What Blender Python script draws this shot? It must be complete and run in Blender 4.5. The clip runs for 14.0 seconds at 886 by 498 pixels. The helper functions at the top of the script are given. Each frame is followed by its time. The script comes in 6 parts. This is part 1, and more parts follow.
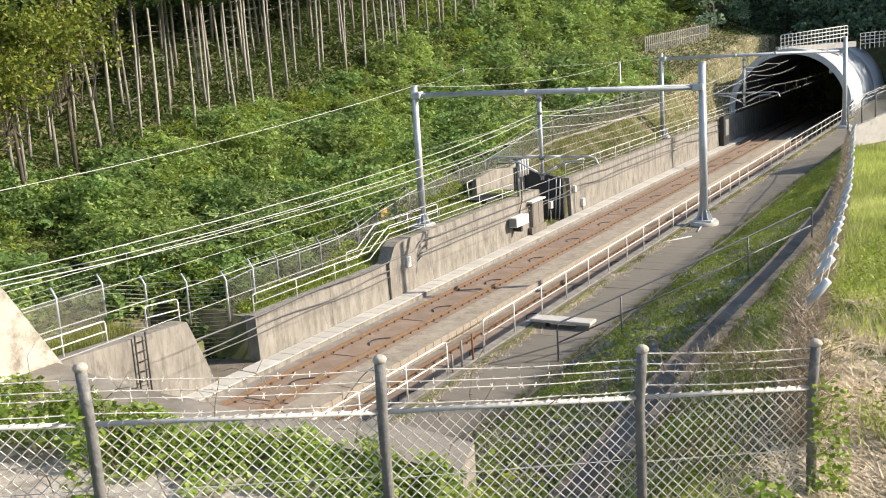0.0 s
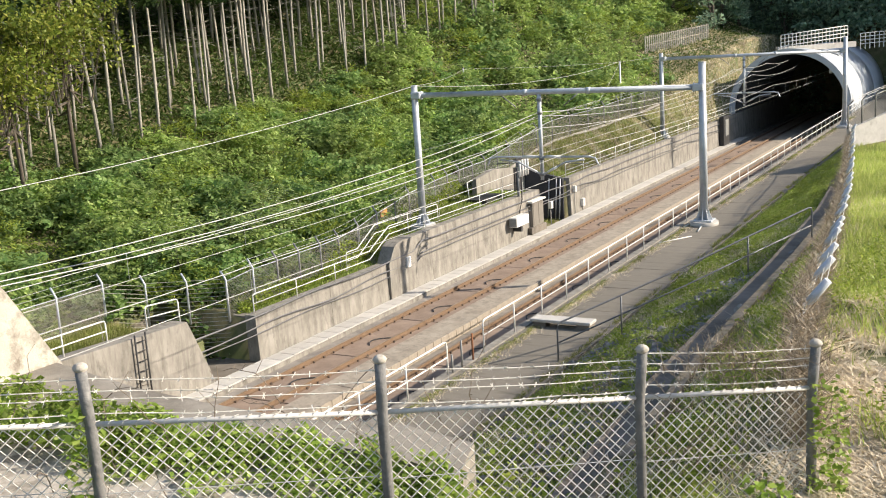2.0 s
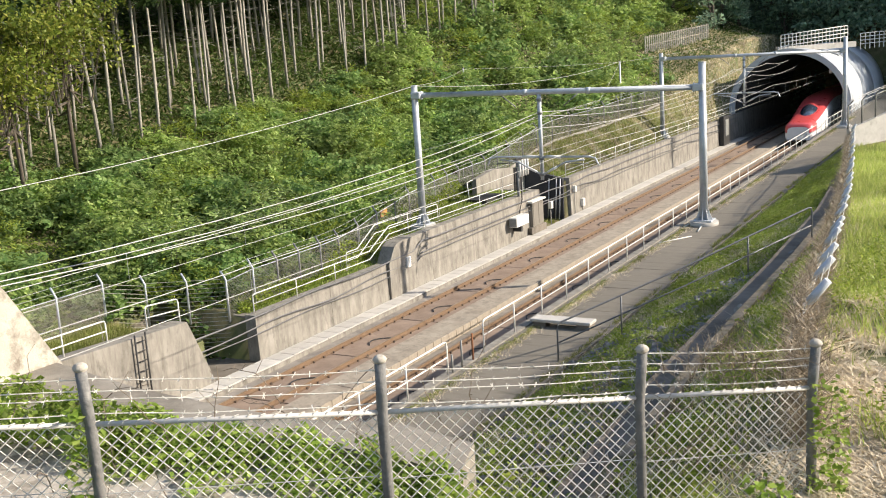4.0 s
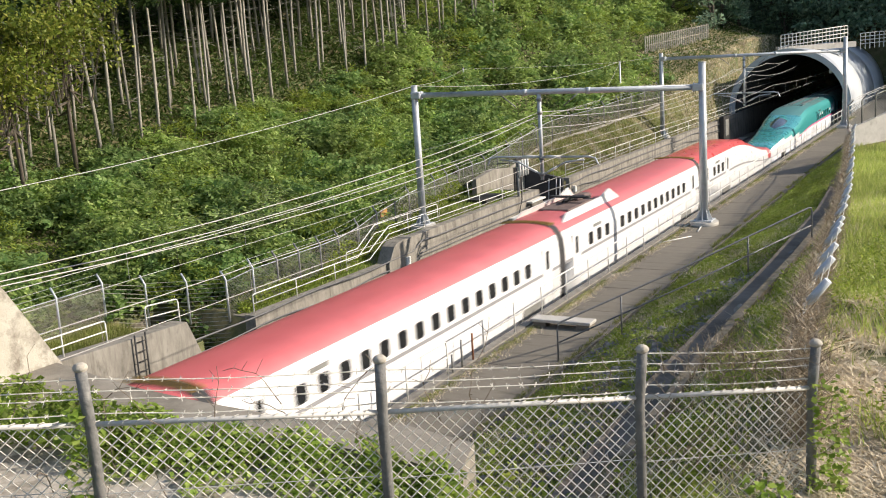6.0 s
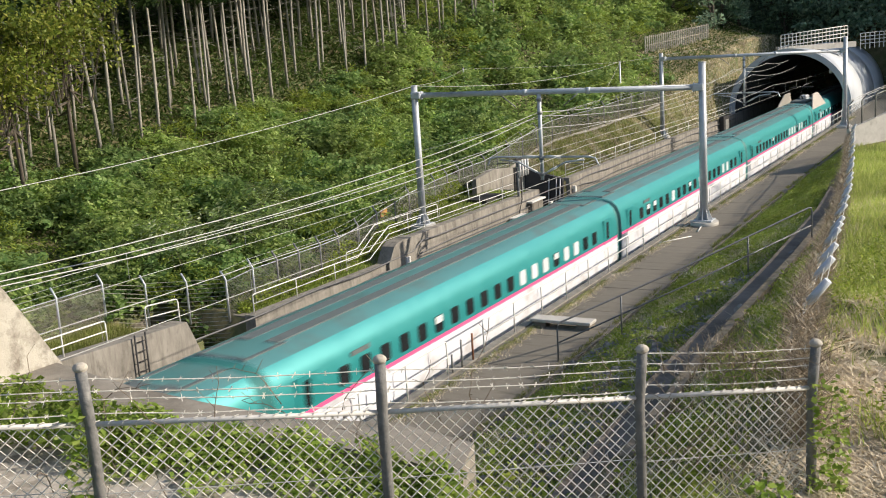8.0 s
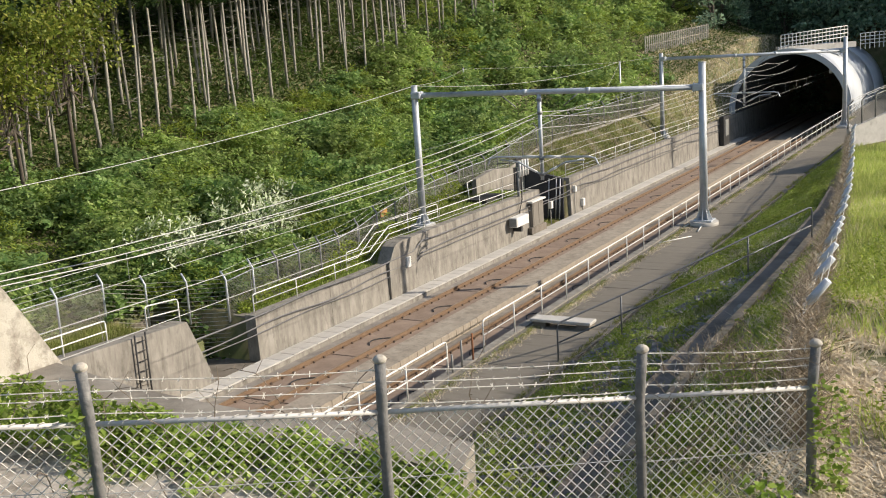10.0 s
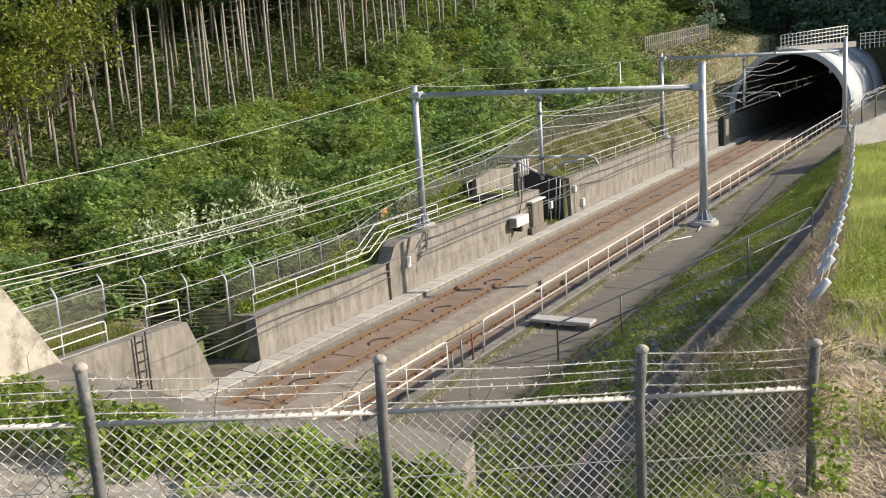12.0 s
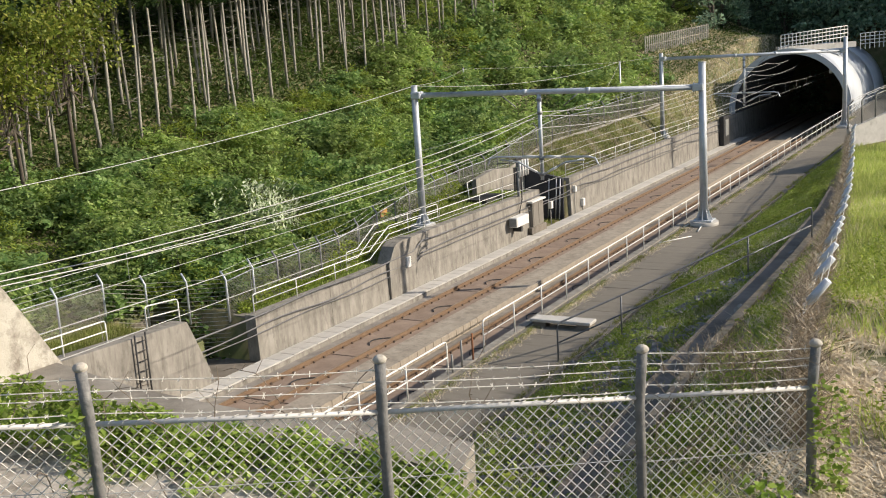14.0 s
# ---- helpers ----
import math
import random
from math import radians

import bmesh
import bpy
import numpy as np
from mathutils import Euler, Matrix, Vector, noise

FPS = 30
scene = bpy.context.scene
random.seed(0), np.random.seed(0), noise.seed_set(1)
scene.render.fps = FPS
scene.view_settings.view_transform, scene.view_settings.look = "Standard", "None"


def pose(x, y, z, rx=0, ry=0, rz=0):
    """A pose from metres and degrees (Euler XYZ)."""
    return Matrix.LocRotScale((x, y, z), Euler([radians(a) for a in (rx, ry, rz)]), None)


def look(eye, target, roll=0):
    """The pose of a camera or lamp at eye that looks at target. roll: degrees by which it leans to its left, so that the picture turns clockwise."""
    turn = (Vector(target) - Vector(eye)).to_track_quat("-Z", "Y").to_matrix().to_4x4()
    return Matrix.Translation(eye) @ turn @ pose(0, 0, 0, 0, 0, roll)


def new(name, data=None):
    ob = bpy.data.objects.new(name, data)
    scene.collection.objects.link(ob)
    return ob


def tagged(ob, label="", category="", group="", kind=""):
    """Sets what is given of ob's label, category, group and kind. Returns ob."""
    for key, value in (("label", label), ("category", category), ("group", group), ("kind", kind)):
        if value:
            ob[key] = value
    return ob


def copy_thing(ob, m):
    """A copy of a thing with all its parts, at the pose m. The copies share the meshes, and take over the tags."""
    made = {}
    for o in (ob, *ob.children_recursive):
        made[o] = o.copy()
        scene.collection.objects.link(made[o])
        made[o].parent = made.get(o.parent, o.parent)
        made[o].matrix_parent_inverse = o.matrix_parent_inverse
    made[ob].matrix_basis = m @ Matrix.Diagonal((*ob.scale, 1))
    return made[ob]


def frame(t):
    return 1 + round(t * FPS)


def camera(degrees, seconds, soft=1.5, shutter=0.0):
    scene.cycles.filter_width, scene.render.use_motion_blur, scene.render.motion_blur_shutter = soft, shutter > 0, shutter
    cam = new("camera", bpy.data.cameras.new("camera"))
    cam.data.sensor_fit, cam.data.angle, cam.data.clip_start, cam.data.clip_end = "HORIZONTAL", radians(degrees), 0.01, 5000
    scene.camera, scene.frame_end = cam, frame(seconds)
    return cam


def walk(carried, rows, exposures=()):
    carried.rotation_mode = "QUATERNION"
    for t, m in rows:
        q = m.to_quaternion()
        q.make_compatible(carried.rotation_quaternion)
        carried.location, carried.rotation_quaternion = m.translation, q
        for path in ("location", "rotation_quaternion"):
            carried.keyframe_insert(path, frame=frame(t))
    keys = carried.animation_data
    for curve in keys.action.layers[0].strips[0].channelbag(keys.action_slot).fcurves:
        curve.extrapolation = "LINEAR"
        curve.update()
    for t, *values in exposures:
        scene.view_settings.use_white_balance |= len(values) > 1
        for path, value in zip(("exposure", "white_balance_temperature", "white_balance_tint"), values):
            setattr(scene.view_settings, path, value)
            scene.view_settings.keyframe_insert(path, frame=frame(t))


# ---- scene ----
EYE = (16.962, 0.0, 10.874)
cam = camera(46.53, 14.0, soft=1.05, shutter=0.1)
VIEW = look(EYE, (7.3297, 17.0855, 6.9622), -3.705)
walk(cam, [(0, VIEW), (14, VIEW)], exposures=[(0, 0.68, 6950, 12), (3.2, 0.68, 6950, 12), (5.6, 0.50, 6950, 12), (6.3, 0.27, 6950, 12), (8.2, 0.22, 6950, 12), (10.5, 0.26, 6950, 12), (14, 0.26, 6950, 12)])

# ---- light ----
SUN_DIR = Vector((1.0, 0.50, 0.60)).normalized()
SUN_EL = math.asin(SUN_DIR.z)
SUN_ROT = math.atan2(SUN_DIR.x, SUN_DIR.y)
world = bpy.data.worlds.new("sky")
scene.world = world
world.use_nodes = True
wn = world.node_tree
sky = wn.nodes.new("ShaderNodeTexSky")
sky.sky_type = "NISHITA"
sky.sun_disc = False
sky.sun_elevation, sky.sun_rotation = SUN_EL, SUN_ROT
wn.links.new(sky.outputs[0], wn.nodes["Background"].inputs[0])
wn.nodes["Background"].inputs[1].default_value = 0.15
sun_data = bpy.data.lights.new("sun", "SUN")
sun_data.energy, sun_data.angle, sun_data.color = 5.0, radians(0.53), (1.0, 0.93, 0.82)
sun = new("sun", sun_data)
sun.matrix_world = look(SUN_DIR * 300, (0, 0, 0))


# ---- materials ----
def mat(name, c1, c2, scale=3.0, rough=0.8, bump=0.2, metal=0.0, stain=None, stain_scale=0.4, stain_at=0.55, fine=40.0,
        vary=0.0, stretch=(1, 1, 1), spec=0.5, coat=0.0, streak=0.0):
    """Two-scale noise surface with an optional stain layer; vary: brightness change from object to object."""
    m = bpy.data.materials.new(name)
    m.use_nodes = True
    nt = m.node_tree
    b = nt.nodes["Principled BSDF"]
    b.inputs["Metallic"].default_value = metal
    b.inputs["Specular IOR Level"].default_value = spec
    b.inputs["Coat Weight"].default_value = coat
    tc = nt.nodes.new("ShaderNodeTexCoord")
    mp = nt.nodes.new("ShaderNodeMapping")
    mp.inputs["Scale"].default_value = stretch
    nt.links.new(tc.outputs["Object"], mp.inputs[0])
    n1 = nt.nodes.new("ShaderNodeTexNoise")
    n1.inputs["Scale"].default_value, n1.inputs["Detail"].default_value = scale, 6
    n1.inputs["Roughness"].default_value = 0.65
    nt.links.new(mp.outputs[0], n1.inputs[0])
    r1 = nt.nodes.new("ShaderNodeValToRGB")
    r1.color_ramp.elements[0].position, r1.color_ramp.elements[1].position = 0.32, 0.68
    r1.color_ramp.elements[0].color, r1.color_ramp.elements[1].color = (*c1, 1), (*c2, 1)
    nt.links.new(n1.outputs[0], r1.inputs[0])
    col = r1.outputs[0]
    if stain:
        n2 = nt.nodes.new("ShaderNodeTexNoise")
        n2.inputs["Scale"].default_value, n2.inputs["Detail"].default_value = stain_scale, 8
        n2.inputs["Roughness"].default_value = 0.7
        nt.links.new(mp.outputs[0], n2.inputs[0])
        r2 = nt.nodes.new("ShaderNodeValToRGB")
        r2.color_ramp.elements[0].position, r2.color_ramp.elements[1].position = stain_at - 0.06, stain_at + 0.12
        nt.links.new(n2.outputs[0], r2.inputs[0])
        mx = nt.nodes.new("ShaderNodeMix")
        mx.data_type = "RGBA"
        nt.links.new(r2.outputs[0], mx.inputs[0])
        nt.links.new(col, mx.inputs[6])
        mx.inputs[7].default_value = (*stain, 1)
        col = mx.outputs[2]
    if streak:
        m3 = nt.nodes.new("ShaderNodeMapping")
        m3.inputs["Scale"].default_value = (2.2, 2.2, 0.16)
        nt.links.new(tc.outputs["Object"], m3.inputs[0])
        n3 = nt.nodes.new("ShaderNodeTexNoise")
        n3.inputs["Scale"].default_value, n3.inputs["Detail"].default_value, n3.inputs["Roughness"].default_value = 1.6, 8, 0.75
        nt.links.new(m3.outputs[0], n3.inputs[0])
        r3 = nt.nodes.new("ShaderNodeMapRange")
        r3.inputs[1].default_value, r3.inputs[2].default_value = 0.48, 0.68
        r3.inputs[3].default_value, r3.inputs[4].default_value = 0.0, streak
        nt.links.new(n3.outputs[0], r3.inputs[0])
        x3 = nt.nodes.new("ShaderNodeMix")
        x3.data_type = "RGBA"
        nt.links.new(r3.outputs[0], x3.inputs[0])
        nt.links.new(col, x3.inputs[6])
        x3.inputs[7].default_value = (0.085, 0.075, 0.06, 1)
        col = x3.outputs[2]
    if vary:
        oi = nt.nodes.new("ShaderNodeObjectInfo")
        mr = nt.nodes.new("ShaderNodeMapRange")
        mr.inputs[3].default_value, mr.inputs[4].default_value = 1 - vary, 1 + vary
        nt.links.new(oi.outputs["Random"], mr.inputs[0])
        hs = nt.nodes.new("ShaderNodeHueSaturation")
        nt.links.new(mr.outputs[0], hs.inputs["Value"])
        nt.links.new(col, hs.inputs["Color"])
        col = hs.outputs[0]
    nt.links.new(col, b.inputs["Base Color"])
    nf = nt.nodes.new("ShaderNodeTexNoise")
    nf.inputs["Scale"].default_value, nf.inputs["Detail"].default_value = fine, 4
    nt.links.new(mp.outputs[0], nf.inputs[0])
    rr = nt.nodes.new("ShaderNodeMapRange")
    rr.inputs[3].default_value, rr.inputs[4].default_value = max(rough - 0.12, 0.03), min(rough + 0.12, 1)
    nt.links.new(n1.outputs[0], rr.inputs[0])
    nt.links.new(rr.outputs[0], b.inputs["Roughness"])
    if bump:
        bp = nt.nodes.new("ShaderNodeBump")
        bp.inputs["Strength"].default_value, bp.inputs["Distance"].default_value = bump, 0.02
        nt.links.new(nf.outputs[0], bp.inputs["Height"])
        nt.links.new(bp.outputs[0], b.inputs["Normal"])
    return m


def leaf_mat(name, c1, c2, c3, through_light=0.35, rough=0.55):
    """Foliage: colour changes from leaf to leaf, and light passes through the blade."""
    m = bpy.data.materials.new(name)
    m.use_nodes = True
    nt = m.node_tree
    b = nt.nodes["Principled BSDF"]
    geo = nt.nodes.new("ShaderNodeNewGeometry")
    r = nt.nodes.new("ShaderNodeValToRGB")
    r.color_ramp.elements[0].color, r.color_ramp.elements[1].color = (*c1, 1), (*c3, 1)
    e = r.color_ramp.elements.new(0.55)
    e.color = (*c2, 1)
    nt.links.new(geo.outputs["Random Per Island"], r.inputs[0])
    tc = nt.nodes.new("ShaderNodeTexCoord")
    n = nt.nodes.new("ShaderNodeTexNoise")
    n.inputs["Scale"].default_value, n.inputs["Detail"].default_value = 0.35, 3
    nt.links.new(tc.outputs["Object"], n.inputs[0])
    mr = nt.nodes.new("ShaderNodeMapRange")
    mr.inputs[1].default_value, mr.inputs[2].default_value = 0.3, 0.7
    mr.inputs[3].default_value, mr.inputs[4].default_value = 0.6, 1.35
    nt.links.new(n.outputs[0], mr.inputs[0])
    hs = nt.nodes.new("ShaderNodeHueSaturation")
    nt.links.new(mr.outputs[0], hs.inputs["Value"])
    nt.links.new(r.outputs[0], hs.inputs["Color"])
    nt.links.new(hs.outputs[0], b.inputs["Base Color"])
    b.inputs["Roughness"].default_value = rough
    b.inputs["Specular IOR Level"].default_value = 0.3
    tr = nt.nodes.new("ShaderNodeBsdfTranslucent")
    nt.links.new(hs.outputs[0], tr.inputs[0])
    mix = nt.nodes.new("ShaderNodeMixShader")
    mix.inputs[0].default_value = through_light
    nt.links.new(b.outputs[0], mix.inputs[1])
    nt.links.new(tr.outputs[0], mix.inputs[2])
    nt.links.new(mix.outputs[0], nt.nodes["Material Output"].inputs[0])
    return m


CONCRETE = mat("weathered_concrete", (0.185, 0.17, 0.145), (0.32, 0.298, 0.258), 2.2, 0.9, 0.4, stain=(0.11, 0.10, 0.085), stain_scale=1.9,
               stain_at=0.57, stretch=(1, 1, 0.4), streak=0.5)
HEADWALL = mat("old_stained_concrete", (0.20, 0.178, 0.145), (0.31, 0.28, 0.235), 1.6, 0.92, 0.4, stain=(0.17, 0.15, 0.12), stain_scale=1.3, stain_at=0.55)
POST_GREY = mat("dark_weathered_post", (0.12, 0.12, 0.115), (0.20, 0.195, 0.185), 9, 0.8, 0.4, stain=(0.30, 0.29, 0.27), stain_scale=8, stain_at=0.62)
CAP_TAN = mat("tan_weathered_cap", (0.36, 0.325, 0.27), (0.48, 0.44, 0.375), 14, 0.9, 0.4, stain=(0.22, 0.2, 0.16), stain_scale=20, stain_at=0.6)
CONCRETE_PALE = mat("pale_concrete", (0.40, 0.38, 0.345), (0.52, 0.50, 0.46), 2.0, 0.9, 0.25, stain=(0.28, 0.26, 0.23), stain_scale=1.5,
                    stain_at=0.62, vary=0.1)
CONCRETE_DARK = mat("dark_brown_concrete", (0.135, 0.115, 0.092), (0.215, 0.188, 0.155), 1.2, 0.92, 0.3, stain=(0.085, 0.075, 0.06), stain_scale=0.8, stain_at=0.56)
WALKWAY = mat("walkway_concrete", (0.13, 0.116, 0.092), (0.225, 0.20, 0.162), 0.9, 0.92, 0.3, stain=(0.09, 0.08, 0.06), stain_scale=0.9, stain_at=0.56,
              stretch=(0.4, 1.6, 1), vary=0.08)
TRACKBED = mat("rust_dusted_concrete", (0.205, 0.145, 0.105), (0.29, 0.215, 0.16), 1.5, 0.93, 0.3, stain=(0.14, 0.095, 0.07), stain_scale=0.7, stain_at=0.6, vary=0.08)
BEIGE_WORN = mat("worn_beige_concrete", (0.36, 0.32, 0.265), (0.48, 0.435, 0.37), 5, 0.95, 0.5, stain=(0.16, 0.135, 0.10), stain_scale=3.0, stain_at=0.52)
NEAR_BLACK_WALL = mat("near_black_mottled_concrete", (0.035, 0.036, 0.04), (0.06, 0.06, 0.064), 1.2, 0.9, 0.3, stain=(0.09, 0.088, 0.085), stain_scale=2, stain_at=0.64)
CHANNEL_WALL = mat("mossy_channel_concrete", (0.14, 0.115, 0.085), (0.26, 0.225, 0.175), 3, 0.95, 0.5, stain=(0.085, 0.08, 0.04), stain_scale=2.2, stain_at=0.52)
MORTAR = mat("grey_mortar", (0.215, 0.19, 0.16), (0.30, 0.27, 0.235), 1.5, 0.93, 0.3, stain=(0.17, 0.15, 0.13), stain_scale=0.8)
BEIGE = mat("beige_concrete", (0.29, 0.245, 0.19), (0.39, 0.34, 0.27), 1.5, 0.92, 0.3, stain=(0.24, 0.20, 0.155), stain_scale=1.4, stretch=(1, 1, 0.4), streak=0.5)
RUST = mat("rusty_rail_steel", (0.15, 0.095, 0.06), (0.22, 0.145, 0.09), 6, 0.75, 0.3, metal=0.3)
RAILHEAD = mat("worn_rail_head", (0.28, 0.21, 0.15), (0.36, 0.28, 0.2), 8, 0.5, 0.1, metal=0.5)
CLIP = mat("dark_fastener", (0.06, 0.042, 0.03), (0.10, 0.07, 0.05), 9, 0.7, 0.2)
RUBBER = mat("black_cable", (0.018, 0.018, 0.019), (0.035, 0.034, 0.033), 9, 0.6, 0.1)
CABLE_GREY = mat("grey_cable_sheath", (0.10, 0.10, 0.10), (0.16, 0.16, 0.16), 9, 0.6, 0.1)
GALV = mat("galvanised_steel", (0.46, 0.49, 0.52), (0.58, 0.61, 0.64), 4, 0.5, 0.08, metal=0.35, stain=(0.36, 0.38, 0.40), stain_scale=2)
GALV_DULL = mat("dull_galvanised_steel", (0.20, 0.20, 0.19), (0.30, 0.30, 0.285), 5, 0.6, 0.1, metal=0.3)
RAIL_GREY = mat("dark_grey_pipe", (0.13, 0.135, 0.14), (0.20, 0.205, 0.21), 5, 0.55, 0.1, metal=0.2)
WHITE_PAINT = mat("off_white_paint", (0.66, 0.65, 0.61), (0.76, 0.75, 0.71), 5, 0.5, 0.06, stain=(0.48, 0.45, 0.40), stain_scale=3, stain_at=0.65)
RAIL_WHITE = mat("chalky_white_rail", (0.46, 0.45, 0.43), (0.60, 0.585, 0.56), 8, 0.5, 0.05, stain=(0.50, 0.47, 0.43), stain_scale=9, stain_at=0.64)
WIRE_MAT = mat("bright_wire", (0.42, 0.42, 0.40), (0.56, 0.55, 0.52), 5, 0.5, 0.0, metal=0.3)
MESH_MAT = mat("weathered_mesh_wire", (0.60, 0.565, 0.51), (0.76, 0.72, 0.655), 6, 0.6, 0.0, metal=0.1)
MESH_TAN = mat("tan_weathered_mesh_wire", (0.36, 0.34, 0.28), (0.47, 0.44, 0.37), 6, 0.6, 0.0)
MESH_NEAR = mat("pale_coated_mesh_wire", (0.58, 0.55, 0.49), (0.74, 0.70, 0.63), 9, 0.55, 0.0, stain=(0.42, 0.38, 0.32), stain_scale=5, stain_at=0.6)
MESH_DARK = mat("dull_mesh_wire", (0.20, 0.20, 0.17), (0.28, 0.27, 0.23), 6, 0.6, 0.0, metal=0.2)
HOOD_PAINT = mat("pale_grey_hood_steel", (0.47, 0.50, 0.53), (0.54, 0.57, 0.60), 0.6, 0.55, 0.03, stain=(0.42, 0.45, 0.48), stain_scale=0.25)
HOOD_OLD = mat("dulled_blue_grey_hood_steel", (0.30, 0.335, 0.375), (0.36, 0.395, 0.435), 0.6, 0.6, 0.03, stain=(0.26, 0.29, 0.33), stain_scale=0.25)
HOOD_DARK = mat("dark_grey_tunnel_lining", (0.05, 0.052, 0.055), (0.085, 0.086, 0.088), 0.8, 0.95, 0.1)
CAB_BROWN = mat("brown_grey_box_paint", (0.17, 0.155, 0.13), (0.22, 0.20, 0.17), 3, 0.6, 0.05)
DARK_IRON = mat("dark_iron", (0.03, 0.03, 0.032), (0.055, 0.053, 0.05), 5, 0.6, 0.1, metal=0.4)
RUSTY_IRON = mat("rusted_iron", (0.20, 0.075, 0.03), (0.30, 0.13, 0.06), 6, 0.85, 0.3)
SOIL = mat("grassy_soil", (0.13, 0.115, 0.055), (0.22, 0.19, 0.10), 1.8, 0.95, 0.6, stain=(0.09, 0.115, 0.035), stain_scale=0.6, stain_at=0.5)
BARK = mat("pale_conifer_bark", (0.19, 0.178, 0.152), (0.37, 0.35, 0.305), 5, 0.95, 0.6, stretch=(3, 3, 0.5), vary=0.22)
BARK_DARK = mat("dark_bark", (0.06, 0.048, 0.036), (0.11, 0.09, 0.07), 5, 0.95, 0.6, stretch=(3, 3, 0.5))
STONE = mat("grey_field_stone", (0.13, 0.128, 0.122), (0.24, 0.235, 0.222), 3, 0.92, 0.5, vary=0.25)
LEAF_SHRUB = leaf_mat("shrub_leaves", (0.17, 0.265, 0.065), (0.31, 0.425, 0.12), (0.46, 0.55, 0.20), 0.52)
# greens darkened to paint the shade between shrubs and under the conifers
LEAF_UNDER = leaf_mat("shade_darkened_undergrowth_leaves", (0.045, 0.08, 0.018), (0.08, 0.13, 0.03), (0.13, 0.19, 0.045), 0.4)
LEAF_FERN = leaf_mat("fresh_yellow_green_leaves", (0.16, 0.23, 0.03), (0.26, 0.34, 0.05), (0.38, 0.43, 0.09), 0.5)
LEAF_DEEP = leaf_mat("deep_green_leaves", (0.115, 0.21, 0.06), (0.21, 0.325, 0.105), (0.33, 0.44, 0.16), 0.52)
LEAF_VINE = leaf_mat("vine_leaves", (0.16, 0.26, 0.035), (0.31, 0.43, 0.075), (0.46, 0.55, 0.15), 0.5)
LEAF_TREE = leaf_mat("sunlit_tree_leaves", (0.10, 0.15, 0.022), (0.20, 0.25, 0.04), (0.33, 0.33, 0.07), 0.45)
# far wood: greens paled and blued, so the haze sits in the leaf colour
LEAF_HAZE = leaf_mat("haze_paled_forest_leaves", (0.15, 0.255, 0.175), (0.25, 0.365, 0.245), (0.35, 0.455, 0.305), 0.62)
NEEDLE = leaf_mat("conifer_foliage", (0.018, 0.04, 0.010), (0.035, 0.07, 0.016), (0.06, 0.10, 0.024), 0.2)
GRASS = leaf_mat("green_grass", (0.15, 0.23, 0.04), (0.25, 0.34, 0.07), (0.38, 0.41, 0.14), 0.45)
# bright green of the crest; on the bank it paints the sunlit tips
GRASS_LONG = leaf_mat("sun_brightened_long_grass", (0.26, 0.34, 0.07), (0.40, 0.48, 0.12), (0.56, 0.56, 0.22), 0.5)
GRASS_DULL = leaf_mat("dull_slope_grass", (0.14, 0.17, 0.04), (0.22, 0.25, 0.065), (0.33, 0.30, 0.13), 0.4)
STRAW = leaf_mat("dry_straw", (0.55, 0.455, 0.315), (0.76, 0.655, 0.485), (0.84, 0.76, 0.61), 0.35)
DRY_VINE = leaf_mat("withered_creeper", (0.16, 0.12, 0.075), (0.30, 0.24, 0.165), (0.46, 0.39, 0.29), 0.2)
PALE_LEAF = leaf_mat("pale_leaf_undersides", (0.32, 0.40, 0.22), (0.48, 0.55, 0.37), (0.68, 0.73, 0.58), 0.25)


# ---- mesh helpers ----
def part(name, bm, material, parent=None, label="", smooth=False):
    """Links a bmesh as one mesh object, under a thing or a part if one is given."""
    me = bpy.data.meshes.new(name)
    bm.to_mesh(me)
    bm.free()
    me.materials.append(material)
    if smooth:
        for p in me.polygons:
            p.use_smooth = True
    ob = new(name, me)
    ob.parent = parent
    if label:
        ob["label"] = label
    return ob


def thing(name, label, category, group="", kind="", at=(0, 0, 0)):
    """An Empty at the base of a thing, to carry its parts."""
    ob = new(name)
    ob.empty_display_size = 0.2
    ob.location = at
    return tagged(ob, label, category, group, kind)


def box(bm, x0, x1, y0, y1, z0, z1, bevel=0.0):
    vs = [bm.verts.new(p) for p in ((x0, y0, z0), (x1, y0, z0), (x1, y1, z0), (x0, y1, z0), (x0, y0, z1), (x1, y0, z1), (x1, y1, z1), (x0, y1, z1))]
    fs = [bm.faces.new([vs[i] for i in f]) for f in ((3, 2, 1, 0), (4, 5, 6, 7), (0, 1, 5, 4), (1, 2, 6, 5), (2, 3, 7, 6), (3, 0, 4, 7))]
    if bevel:
        es = list({e for f in fs for e in f.edges})
        bmesh.ops.bevel(bm, geom=es, offset=bevel, segments=1, affect="EDGES")
    return bm


def boxed(x0, x1, y0, y1, z0, z1, bevel=0.0):
    return box(bmesh.new(), x0, x1, y0, y1, z0, z1, bevel)


